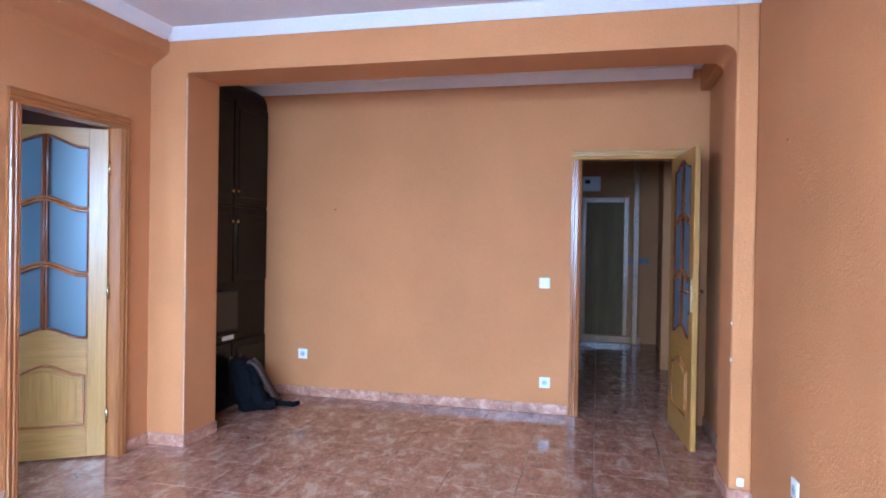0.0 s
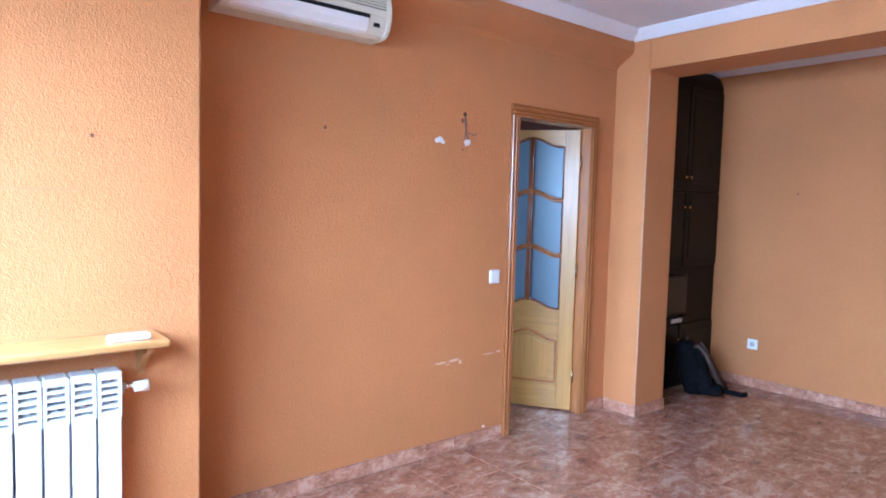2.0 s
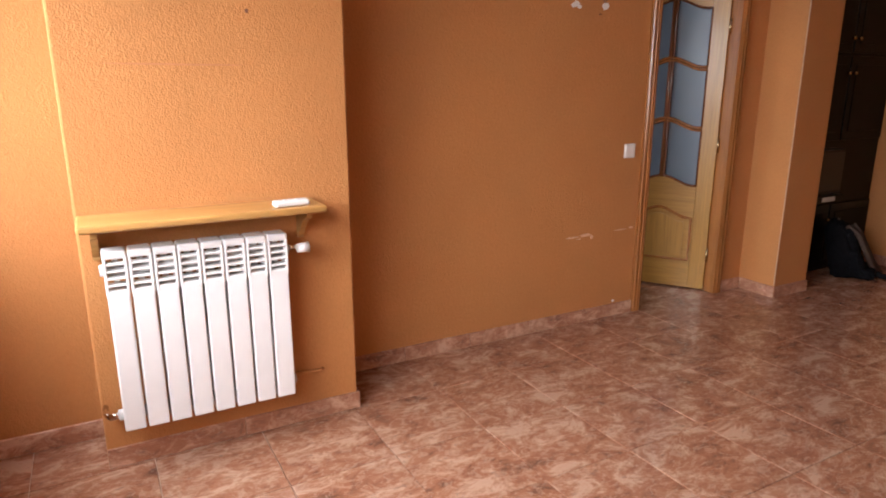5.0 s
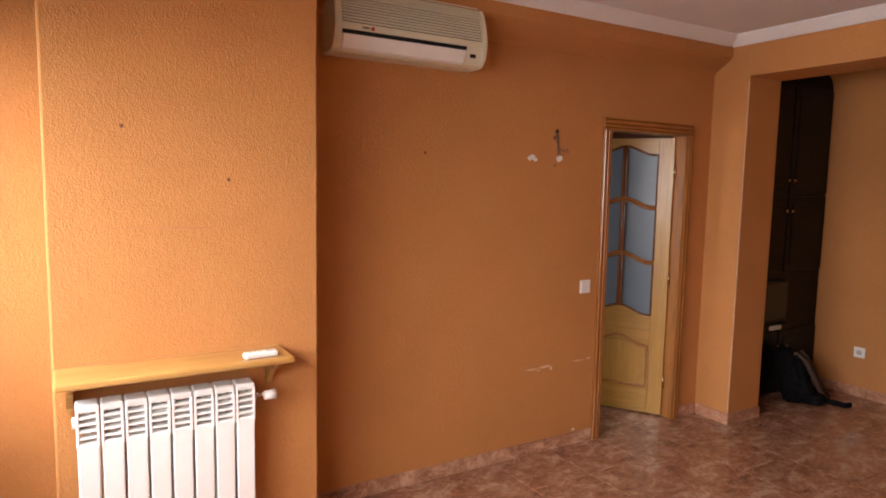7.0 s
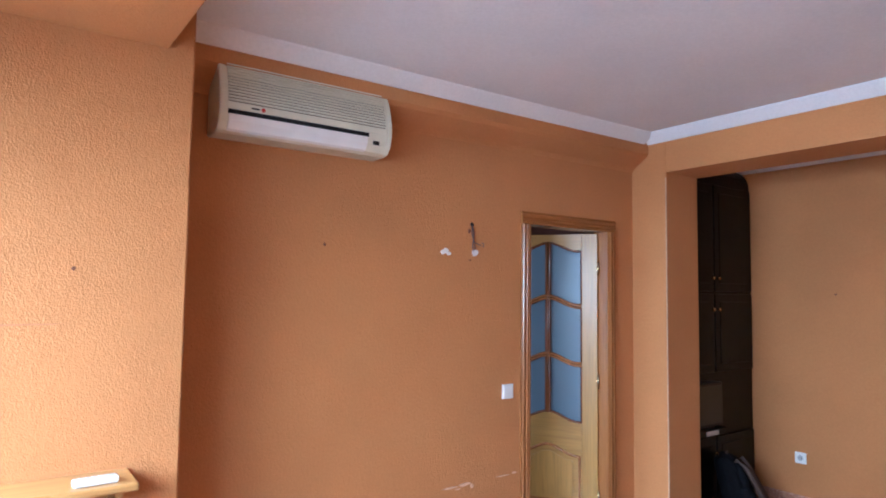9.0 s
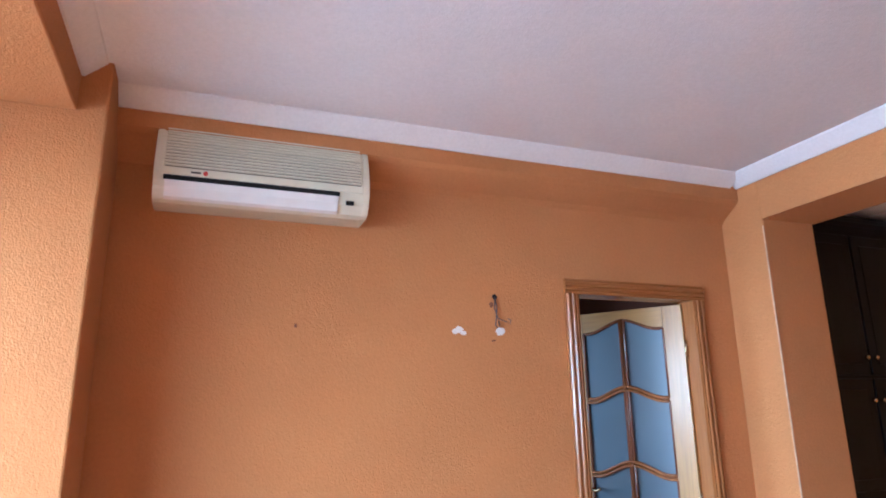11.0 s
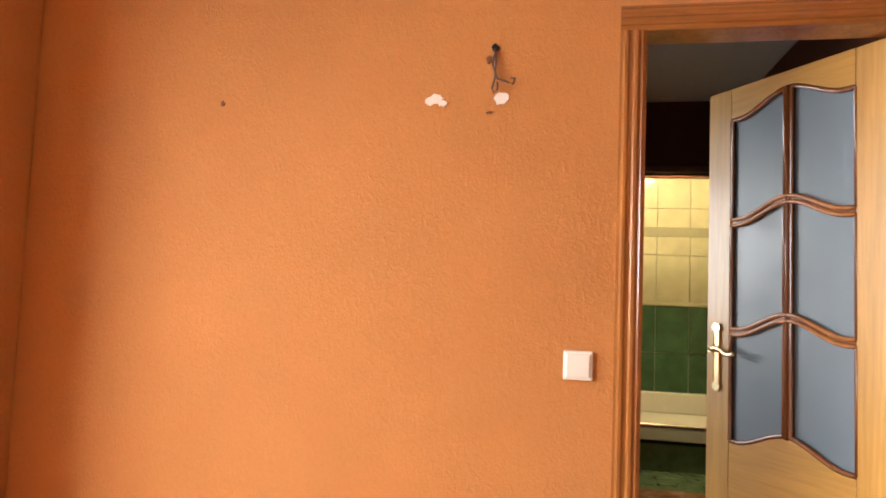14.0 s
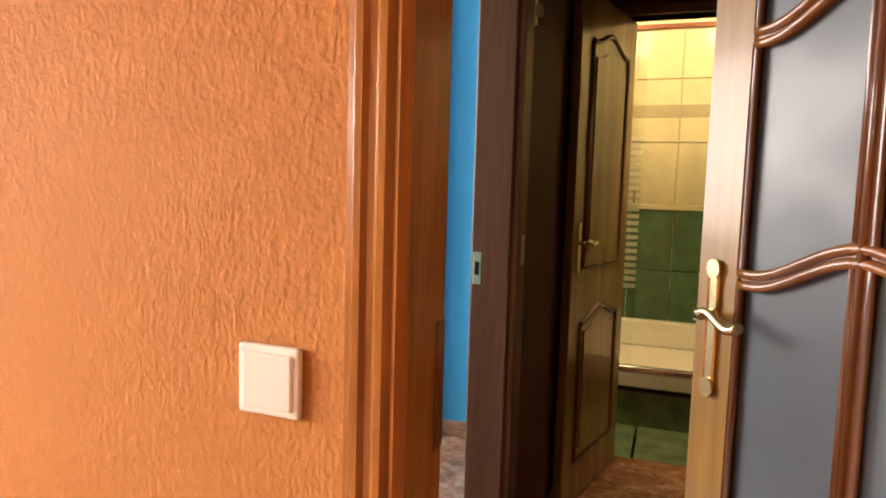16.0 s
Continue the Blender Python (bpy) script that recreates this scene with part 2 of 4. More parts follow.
def tube(bm, pts, r, n=8, flat=1.0):
    """A round bar along a polyline."""
    pts = [Vector(p) for p in pts]
    rings = []
    for i, p in enumerate(pts):
        d = (pts[min(i + 1, len(pts) - 1)] - pts[max(i - 1, 0)]).normalized()
        u = d.cross(Vector((0, 1, 0)))
        if u.length < 0.1:
            u = d.cross(Vector((1, 0, 0)))
        u.normalize()
        w = d.cross(u)
        rings.append([bm.verts.new(p + u * math.cos(a) * r + w * math.sin(a) * r * flat) for a in (2 * math.pi * k / n for k in range(n))])
    for a, b in zip(rings, rings[1:]):
        for k in range(n):
            f = bm.faces.new((a[k], a[(k + 1) % n], b[(k + 1) % n], b[k]))
            f.smooth = True
    bm.faces.new(rings[0]), bm.faces.new(rings[-1])
    bmesh.ops.recalc_face_normals(bm, faces=bm.faces)
    return bm


def cyl(bm, p, axis, r, length, n=20, r2=None):
    rot = {"z": Matrix(), "x": Matrix.Rotation(math.pi / 2, 4, "Y"), "y": Matrix.Rotation(-math.pi / 2, 4, "X")}[axis]
    out = bmesh.ops.create_cone(bm, cap_ends=True, segments=n, radius1=r, radius2=r if r2 is None else r2, depth=length, matrix=Matrix.Translation(p) @ rot)
    for f in {f for v in out["verts"] for f in v.link_faces}:
        f.smooth = len(f.verts) == 4
    return bm


def blob(bm, p, s, seed, amount=0.25, sub=3):
    out = bmesh.ops.create_icosphere(bm, subdivisions=sub, radius=1.0)
    for v in out["verts"]:
        k = 1 + amount * noise.noise(v.co * 1.7 + Vector((seed, seed * 2.3, 0)))
        v.co = Vector((p[0] + v.co.x * s[0] * k, p[1] + v.co.y * s[1] * k, p[2] + v.co.z * s[2] * k))
    for f in bm.faces:
        f.smooth = True
    return bm


def mesh_of(name, bm, material):
    me = bpy.data.meshes.new(name)
    bm.to_mesh(me)
    bm.free()
    me.materials.append(material)
    return me


def part(name, bm, material, parent=None, label=""):
    ob = new(name, mesh_of(name, bm, material))
    if parent:
        ob.parent = parent
    return tagged(ob, label)


def setting(name, bm, material, label, category):
    return tagged(part(name, bm, material), label, category, kind="structure")


def thing(name, m, label, category, group=""):
    ob = new(name)
    ob.matrix_world = m
    ob.empty_display_size = 0.1
    return tagged(ob, label, category, group)


# ---- the large structure ----
XL, XR, YW, YB, YF = -3.5, 0.13, 1.55, 6.04, 7.55
H, COVE = 2.665, 2.60

setting("wall_left", boxes((XL - 0.10, XL, 1.43, 5.055, 0, 2.8), (XL - 0.10, XL, 5.055, 5.785, 2.02, 2.8), (XL - 0.10, XL, 5.785, YB, 0, 2.8)), M_WALL, "orange stucco wall with a door opening", "wall")
setting("wall_far", boxes((-4.2, -0.815, YF, YF + 0.12, 0, 2.8), (-0.815, 0.025, YF, YF + 0.12, 2.02, 2.8), (0.025, XR, YF, YF + 0.12, 0, 2.8)), M_WALL, "orange stucco wall of the alcove with a door opening", "wall")
setting("wall_right", boxes((XR, XR + 0.12, 1.43, YF + 0.12, 0, 2.8)), M_WALL, "orange stucco side wall, smooth and bright", "wall")
setting("wall_window", boxes((XL, 0.05, YW - 0.12, YW, 0, 0.95), (XL, XR, YW - 0.12, YW, 2.22, 2.8), (XL, -3.36, YW - 0.12, YW, 0.95, 2.22), (0.05, XR, YW - 0.12, YW, 0, 2.22)), M_WALL, "orange wall under and around the window", "wall")
setting("wall_recess", boxes((XL, -3.42, YW, 2.03, 0, 2.8)), M_WALL, "orange stucco recess beside the radiator pillar", "wall")
setting("pillar_radiator", boxes((XL, -3.15, 2.03, 3.02, 0, 2.8), bev=0.008, seg=2), M_WALL, "orange stucco pillar that carries the radiator", "pillar")
setting("beam_window", boxes((-3.15, XR, 2.03, 2.925, 2.47, 2.8), bev=0.004), M_WALL, "wide orange ceiling beam above the radiator pillar", "beam")
setting("pier_left", boxes((-4.2, -3.23, YB, 6.40, 0, 2.8), bev=0.012, seg=2), M_WALL, "orange pier with a pale worn corner", "pillar")
setting("pier_right", boxes((0.02, XR, YB, 6.40, 0, 2.8), bev=0.015, seg=3), M_WALL, "orange pier beside the alcove", "pillar")
bm = boxes((-3.23, 0.02, YB, 6.40, 2.395, 2.8))
for c, s in ((0.02, -1),):
    arc = [(c, 2.395), (c, 2.33)] + [(c + s * (0.065 - 0.065 * math.cos(a)), 2.33 + 0.065 * math.sin(a)) for a in (math.pi / 12 * k for k in range(1, 7))]
    prism(bm, arc, "y", YB + 0.002, 6.398)
setting("beam_alcove", bm, M_WALL, "orange beam over the alcove opening", "beam")
# ledge along the top of the left wall
setting("ledge_left", prism(bmesh.new(), [(XL, 2.43), (-3.48, 2.455), (-3.385, 2.515), (-3.365, 2.535), (-3.365, 2.8), (XL, 2.8)], "y", 3.02, YB), M_WALL, "rounded orange ledge under the ceiling", "wall")
setting("ledge_right", boxes((0.06, XR, 6.40, YF, 2.50, 2.8), bev=0.01), M_WALL, "orange ledge in the alcove corner", "wall")
setting("ceiling", boxes((XL, XR, 2.925, YB, H, 2.8), (XL, XR, YW, 2.03, H, 2.8)), M_CEIL, "white stippled plaster ceiling", "ceiling")
setting("ceiling_alcove", boxes((-4.2, XR, 6.40, YF, H, 2.8)), M_CEIL, "white alcove ceiling", "ceiling")


def cove(name, axis, a, b, at, side):
    """A white plaster cornice; side: the way from the wall into the room."""
    prof = [(at, COVE), (at + side * 0.010, COVE), (at + side * 0.022, COVE + 0.010), (at + side * 0.045, COVE + 0.030), (at + side * 0.075, H - 0.008), (at + side * 0.085, H + 0.01), (at, H + 0.01)]
    setting(name, prism(bmesh.new(), prof, axis, a, b), M_COVE, "white plaster cornice", "cornice")


cove("cornice_left", "y", 2.925, YB - 0.05, -3.365, 1)
cove("cornice_right", "y", 2.925, YB - 0.05, XR, -1)
cove("cornice_beam", "x", -3.365, XR, YB, -1)
cove("cornice_window_beam", "x", -3.365, XR, 2.925, 1)
cove("cornice_alcove", "x", -4.0, -0.0, YF, -1)

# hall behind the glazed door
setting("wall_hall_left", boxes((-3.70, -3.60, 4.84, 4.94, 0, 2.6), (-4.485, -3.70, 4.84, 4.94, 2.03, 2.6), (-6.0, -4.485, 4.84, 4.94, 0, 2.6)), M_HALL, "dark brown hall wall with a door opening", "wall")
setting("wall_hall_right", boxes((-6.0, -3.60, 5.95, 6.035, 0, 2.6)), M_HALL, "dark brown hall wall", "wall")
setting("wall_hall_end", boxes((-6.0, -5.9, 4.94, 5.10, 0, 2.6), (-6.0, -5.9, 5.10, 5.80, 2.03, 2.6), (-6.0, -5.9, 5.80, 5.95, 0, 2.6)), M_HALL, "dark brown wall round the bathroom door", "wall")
setting("ceiling_hall", boxes((-6.0, -3.60, 4.94, 5.95, 2.5, 2.6)), M_CEIL, "grey-white hall ceiling", "ceiling")
setting("wall_bathroom_side", boxes((-7.3, -6.0, 4.55, 4.65, 0, 2.6), (-7.3, -6.0, 6.05, 6.15, 0, 2.6), (-6.0, -5.96, 4.65, 4.84, 0, 2.6)), M_CREAMT, "cream bathroom side walls", "wall")
setting("ceiling_bathroom", boxes((-7.3, -6.0, 4.65, 6.05, 2.5, 2.6)), M_WHITE, "white bathroom ceiling", "ceiling")

# blue room
setting("wall_blue", boxes((-6.0, -5.88, 1.7, 4.84, 0, 2.6)), M_BLUE, "bright blue painted wall", "wall")
setting("wall_blue_side", boxes((-5.88, -3.60, 4.836, 4.84, 2.03, 2.6), (-5.88, -4.555, 4.832, 4.838, 0, 2.6), (-3.70, -3.66, 4.832, 4.838, 0, 2.03)), M_BLUE, "blue painted wall round the door", "wall")
setting("wall_blue_near", boxes((-3.66, -3.60, 1.7, 4.83, 0, 2.6)), M_WHITE, "white wall of the blue room", "wall")
setting("wall_blue_window", boxes((-5.88, -3.66, 1.6, 1.7, 0, 0.95), (-5.88, -3.66, 1.6, 1.7, 2.3, 2.6), (-5.88, -5.65, 1.6, 1.7, 0.95, 2.3), (-4.15, -3.66, 1.6, 1.7, 0.95, 2.3)), M_WHITE, "white wall round the window", "wall")
setting("ceiling_blue_room", boxes((-6.0, -3.60, 1.6, 4.84, 2.6, 2.7)), M_WHITE, "white ceiling", "ceiling")

# dark corridor behind the far door
setting("wall_corridor_left", boxes((-1.05, -0.95, YF + 0.12, 11.6, 0, 2.6)), M_CORR, "ochre corridor wall in shade", "wall")
setting("wall_corridor_right", boxes((XR, XR + 0.1, YF + 0.12, 11.6, 0, 2.6), (0.02, XR, 9.75, 9.95, 0, 2.6)), M_CORR, "ochre corridor wall in shade", "wall")
setting("wall_corridor_end", boxes((-1.05, XR + 0.1, 11.6, 11.7, 0, 2.6)), M_CORR, "ochre end wall of the corridor", "wall")
setting("ceiling_corridor", boxes((-1.05, XR + 0.1, YF + 0.12, 11.7, 2.6, 2.7)), M_CEIL, "white corridor ceiling in shade", "ceiling")
setting("trim_border", boxes((XR - 0.006, XR, YF + 0.2, 9.75, 1.10, 1.17), (-0.25, 0.02, 11.592, 11.6, 1.10, 1.17)), M_BORDER, "blue-grey paper border on the corridor wall", "wall trim")
floor = setting("floor", boxes((-7.4, XR + 0.3, 1.3, 11.7, -0.12, -0.006)), M_GROUT, "grout bed under mottled floor tiles", "floor")

# ---- doors ----
def arch(u, rise=0.062):
    """Height of the wavy rail at u across the glazing; highest at the middle bar."""
    s = 1 - abs(2 * u - 1)
    s = max(0.0, (s - 0.12) / 0.88)
    return rise * (s * s * (3 - 2 * s))


def glazed_leaf(name, w, h, m, label, thick=0.036):
    """A wooden door leaf with six wavy frosted panes over a raised panel. x runs from the hinge to the free edge."""
    leaf = thing(name, m, label, "door")
    st, mid = 0.105, 0.030
    g0, g1 = st, w - st
    rows = [0.715, 1.105, 1.495, 1.875]
    t2 = thick / 2
    n = 24
    us = [k / n for k in range(n + 1)]
    gx = lambda u: g0 + (g1 - g0) * u
    part("stile", boxes((0, st, -t2, t2, 0.004, h), bev=0.003), M_OAK, leaf)
    part("stile", boxes((w - st, w, -t2, t2, 0.004, h), bev=0.003), M_OAK, leaf)
    top = [(gx(u), rows[3] + arch(u)) for u in us] + [(g1, h - 0.001), (g0, h - 0.001)]
    part("top_rail", prism(bmesh.new(), top, "y", -t2 + 0.0005, t2 - 0.0005), M_OAKH, leaf)
    low = [(gx(u), rows[0] + arch(u)) for u in reversed(us)] + [(g0, 0.006), (g1, 0.006)]
    part("bottom_rail", prism(bmesh.new(), low, "y", -t2 + 0.0005, t2 - 0.0005), M_OAKH, leaf)
    xm = (g0 + g1) / 2
    bm = boxes((xm - mid / 2, xm + mid / 2, -t2 * 0.8, t2 * 0.8, rows[0] + 0.05, rows[3] + 0.07), bev=0.004)
    for s in (-1, 1):
        tube(bm, [(xm, s * t2 * 0.75, rows[0] + 0.06), (xm, s * t2 * 0.75, rows[3] + 0.06)], 0.009, 8)
    part("middle_bar", bm, M_BEAD, leaf, "stained middle glazing bar")
    for r in rows[1:3]:
        pts = [(gx(u), r + arch(u)) for u in us]
        bm = prism(bmesh.new(), [(x, z + 0.015) for x, z in pts] + [(x, z - 0.015) for x, z in reversed(pts)], "y", -t2 * 0.75, t2 * 0.75)
        for s in (-1, 1):
            for dz in (-0.010, 0.010):
                tube(bm, [(x, s * t2 * 0.8, z + dz) for x, z in pts], 0.008, 8)
        part("glazing_bar", bm, M_TRIM, leaf, "wavy moulded glazing bar")
    for k in range(3):
        za, zb = rows[k], rows[k + 1]
        for ua, ub in ((0.0, 0.5), (0.5, 1.0)):
            uu = [ua + (ub - ua) * j / 12 for j in range(13)]
            o = 0.012 if ua == 0.5 else 0.0
            q = 0.012 if ub == 0.5 else 0.0
            px = lambda u: gx(u) + (o if u == ua else -q if u == ub else 0)
            lowp = [(px(u), za + arch(u) + 0.008) for u in uu]
            upp = [(px(u), zb + arch(u) - 0.008) for u in reversed(uu)]
            part("pane", prism(bmesh.new(), lowp + upp, "y", -0.003, 0.003), M_FROST, leaf, "bluish frosted glass pane")
            ring = lowp + upp + [lowp[0]]
            bm = bmesh.new()
            for s in (-1, 1):
                tube(bm, [(x, s * t2 * 0.62, z) for x, z in ring], 0.0085, 6)
            part("bead", bm, M_BEAD, leaf, "dark stained glazing bead")
    # raised lower panel
    p0, p1 = g0 + 0.015, g1 - 0.015
    ux = lambda u: p0 + (p1 - p0) * u
    out = [(ux(u), 0.50 + arch(u, 0.065)) for u in reversed(us)] + [(p0, 0.20), (p1, 0.20)]
    inn = [(xm + (x - xm) * 0.80, 0.36 + (z - 0.36) * 0.80) for x, z in out]
    bm = bmesh.new()
    for s in (-1, 1):
        a, b = sorted((s * (t2 - 0.002), s * (t2 + 0.006)))
        prism(bm, inn, "y", a, b)
    part("raised_panel", bm, M_OAK, leaf)
    bm = bmesh.new()
    for s in (-1, 1):
        tube(bm, [(x, s * t2, z) for x, z in out + [out[0]]], 0.009, 8)
    part("panel_moulding", bm, M_TRIM, leaf)
    # handle on both faces
    for s in (-1, 1):
        bm = bmesh.new()
        x0 = w - 0.052
        box(bm, x0 - 0.015, x0 + 0.015, *sorted((s * t2, s * (t2 + 0.006))), 0.90, 1.12, bev=0.006)
        cyl(bm, (x0, s * (t2 + 0.006), 1.115), "y", 0.017, 0.008)
        cyl(bm, (x0, s * (t2 + 0.006), 0.905), "y", 0.017, 0.008)
        cyl(bm, (x0, s * (t2 + 0.018), 1.035), "y", 0.010, 0.04)
        tube(bm, [(x0 - 0.11 * k / 10, s * (t2 + 0.038), 1.035 + 0.010 * math.sin(k / 10 * 6.28)) for k in range(11)], 0.0085, 8)
        part("handle", bm, M_BRASS, leaf, "polished brass lever handle on a long plate")
    for z in (0.25, 1.0, 1.75):
        part("hinge", cyl(bmesh.new(), (-0.006, t2, z), "z", 0.008, 0.09, 12), M_BRASS, leaf)
    return leaf


def casing(name, side, face, a, b, top, label, w=0.075):
    """Moulded casing and jamb round an opening; side: the axis along the wall, face: (wall face, direction into the room, wall thickness)."""
    f, d, th = face
    frame_thing = tagged(new(name), label, "door frame", kind="structure")
    prof = [(0, 0.0), (0, 0.012), (0.012, 0.019), (0.018, 0.015), (0.026, 0.022), (0.034, 0.022), (0.040, 0.016), (0.048, 0.016), (0.054, 0.021), (0.062, 0.021), (0.068, 0.013), (w, 0.012), (w, 0.0)]

    def strip(at, way, z1):
        pts = [(at + way * u, f + d * v) for u, v in prof]
        pts = pts if side == "x" else [(q, p) for p, q in pts]
        return prism(bmesh.new(), pts, "z", 0.0, z1)

    part("casing", strip(a, -1, top), M_TRIM, frame_thing)
    part("casing", strip(b, 1, top), M_TRIM, frame_thing)
    head = [(f + d * v, top + u) for u, v in prof]
    bm = prism(bmesh.new(), head, side if side == "y" else "x", a - w, b + w)
    part("head_casing", bm, M_TRIMH if side == "y" else M_OAKH, frame_thing)
    lo, hi = sorted((f + d * 0.004, f - d * (th + 0.004)))
    if side == "y":
        rows = ((lo, hi, a - 0.02, a, 0, top), (lo, hi, b, b + 0.02, 0, top), (lo, hi, a - 0.02, b + 0.02, top, top + 0.02))
    else:
        rows = ((a - 0.02, a, lo, hi, 0, top), (b, b + 0.02, lo, hi, 0, top), (a - 0.02, b + 0.02, lo, hi, top, top + 0.02))
    for r in rows:
        part("jamb", boxes(r, bev=0.002), M_TRIM, frame_thing)
    return frame_thing


casing("door_1", "y", (XL, 1, 0.10), 5.075, 5.765, 2.0, "honey oak door casing with fluted mouldings")
casing("door_2", "x", (YF, -1, 0.12), -0.795, 0.005, 2.0, "honey oak door casing to the corridor")
ang = math.degrees(math.atan2(5.40 - 5.768, -4.13 + 3.575))
glazed_leaf("glazed_door", 0.668, 1.985, pose(-3.575, 5.766, 0.006, 0, 0, ang), "honey oak door ajar with six wavy frosted panes")
ang = math.degrees(math.atan2(6.85 - 7.52, -0.055 + 0.12))
glazed_leaf("glazed_door", 0.70, 1.985, pose(-0.115, 7.53, 0.006, 0, 0, ang), "honey oak glazed door standing open at the corridor")

# frame of the blue room's door
fr = tagged(new("door_3"), "dark brown wooden door frame with a metal strike plate", "door frame", kind="structure")
part("jamb", boxes((-4.505, -4.47, 4.842, 4.945, 0, 2.02), bev=0.004), M_JAMB, fr)
part("jamb", boxes((-3.70, -3.67, 4.835, 4.945, 0, 2.02), bev=0.004), M_JAMB, fr)
part("jamb", boxes((-4.505, -3.67, 4.835, 4.945, 2.02, 2.05), bev=0.003), M_JAMB, fr)
part("casing", boxes((-4.585, -4.485, 4.94, 4.962, 0, 2.10), bev=0.006, seg=2), M_JAMB, fr)
bm = boxes((-4.471, -4.4675, 4.849, 4.871, 1.0, 1.085), bev=0.001)
part("strike_plate", bm, plain("greenish_zinc", (0.34, 0.50, 0.40), 0.4, 0.6), fr, "green-tinged metal strike plate")
part("keeper", boxes((-4.547, -4.525, 4.960, 4.966, 1.05, 1.13), bev=0.002), M_RADIN, fr, "pale metal keeper")
part("latch_hole", boxes((-4.469, -4.4665, 4.854, 4.866, 1.025, 1.06)), M_BLACK, fr)

holder = thing("wall_holder", pose(-4.645, 4.94, 1.70, 0, 0, 0), "small pale plastic holder hung on the hall wall", "wall holder")
part("plate", boxes((-0.025, 0.025, 0.0, 0.012, 0.0, 0.11), bev=0.004), M_FLAP, holder)
part("clip", boxes((-0.014, 0.014, 0.012, 0.03, 0.02, 0.05), bev=0.004), M_RADIN, holder)
lock = tagged(part("lock_plate", boxes((-3.60, -3.575, 5.074, 5.0775, 0.93, 1.09), bev=0.001), M_BEAD), "dark lock plate let into the oak jamb", "lock plate", kind="structure")

# bathroom door, open along the hall
def panel_door(name, w, h, m, label):
    leaf = thing(name, m, label, "door")
    part("leaf", boxes((0, w, -0.018, 0.018, 0.005, h), bev=0.003), M_BATHDOOR, leaf)
    for z0, z1, rise in ((0.95, 1.86, 0.05), (0.18, 0.78, 0.05)):
        us = [k / 20 for k in range(21)]
        out = [(0.11 + (w - 0.22) * u, z1 - rise + arch(u, rise)) for u in reversed(us)] + [(0.11, z0), (w - 0.11, z0)]
        bm = bmesh.new()
        for s in (-1, 1):
            tube(bm, [(x, s * 0.018, z) for x, z in out + [out[0]]], 0.011, 8)
        part("panel_moulding", bm, M_BEAD, leaf)
        inn = [(w / 2 + (x - w / 2) * 0.8, (z0 + z1) / 2 + (z - (z0 + z1) / 2) * 0.86) for x, z in out]
        bm = bmesh.new()
        prism(bm, inn, "y", -0.025, 0.025)
        part("raised_panel", bm, M_BATHDOOR, leaf)
    for s in (-1, 1):
        bm = boxes((w - 0.075, w - 0.04, *sorted((s * 0.018, s * 0.024)), 0.93, 1.13), bev=0.004)
        cyl(bm, (w - 0.058, s * 0.035, 1.05), "y", 0.009, 0.035)
        tube(bm, [(w - 0.058 - 0.11 * k / 10, s * 0.052, 1.05 + 0.008 * math.sin(k * 0.628)) for k in range(11)], 0.008, 8)
        part("handle", bm, M_BRASS, leaf, "brass lever handle")
    return leaf


ang = math.degrees(math.atan2(4.975 - 5.125, -5.27 + 5.895))
panel_door("bathroom_door", 0.645, 1.99, pose(-5.895, 5.125, 0.006, 0, 0, ang), "brown panelled wooden door standing open in the hall")
fr = tagged(new("door_4"), "dark brown wooden bathroom door frame", "door frame", kind="structure")
part("jamb", boxes((-6.005, -5.885, 5.075, 5.105, 0, 2.03)), M_JAMB, fr)
part("jamb", boxes((-6.005, -5.885, 5.795, 5.825, 0, 2.03)), M_JAMB, fr)
part("jamb", boxes((-6.005, -5.885, 5.075, 5.825, 2.03, 2.07)), M_JAMB, fr)

# ---- bathroom ----
bw = setting("wall_bathroom", boxes((-7.22, -7.12, 4.65, 6.05, 0, 2.6)), M_GROUTB, "bathroom back wall, green tiles below cream", "wall")
th_, tw_ = 0.385, 0.262
for row in range(6):
    z0 = 1.155 - (3 - row) * th_ if row < 3 else 1.185 + (row - 3) * th_
    z1 = min(z0 + th_, 2.5)
    zb = max(z0, 0.0)
    me = mesh_of("tile", boxes((0, 0.012, 0.003, tw_ - 0.003, zb + 0.003, z1 - 0.003), bev=0.0015), M_GREEN if row < 3 else M_CREAMT)
    for c in range(6):
        ob = new("tile", me)
        ob.parent, ob.location = bw, (-7.12, 4.62 + c * tw_ - 0.06, 0)
part("tile_border", boxes((-7.12, -7.10, 4.65, 6.05, 1.152, 1.188), bev=0.006), M_CREAMT, bw, "cream border tile")
part("tile_border", boxes((-7.12, -7.106, 4.65, 6.05, 1.72, 1.80), bev=0.003), plain("grey_green_tile", (0.32, 0.31, 0.21), 0.2), bw, "grey-green border band")
tray = thing("shower_tray", pose(-6.4, 4.65, 0), "white ceramic shower tray on a green tiled step", "shower tray")
part("step", boxes((-0.7, 0.0, 0, 1.4, 0, 0.19)), M_GREENF, tray)
part("tray", boxes((-0.7, 0.02, 0, 1.4, 0.215, 0.30), (-0.7, -0.62, 0, 1.4, 0.30, 0.46), bev=0.012, seg=2), M_TRAY, tray)
part("gap", boxes((-0.7, 0.006, 0, 1.4, 0.19, 0.215)), M_BLACK, tray)
screen = thing("shower_screen", pose(-6.40, 4.65, 0.30), "chrome framed glass shower screen with frosted stripes", "shower screen")
part("top_rail", boxes((-0.02, 0.02, 0, 1.4, 1.78, 1.815), bev=0.006), M_CHROME, screen)
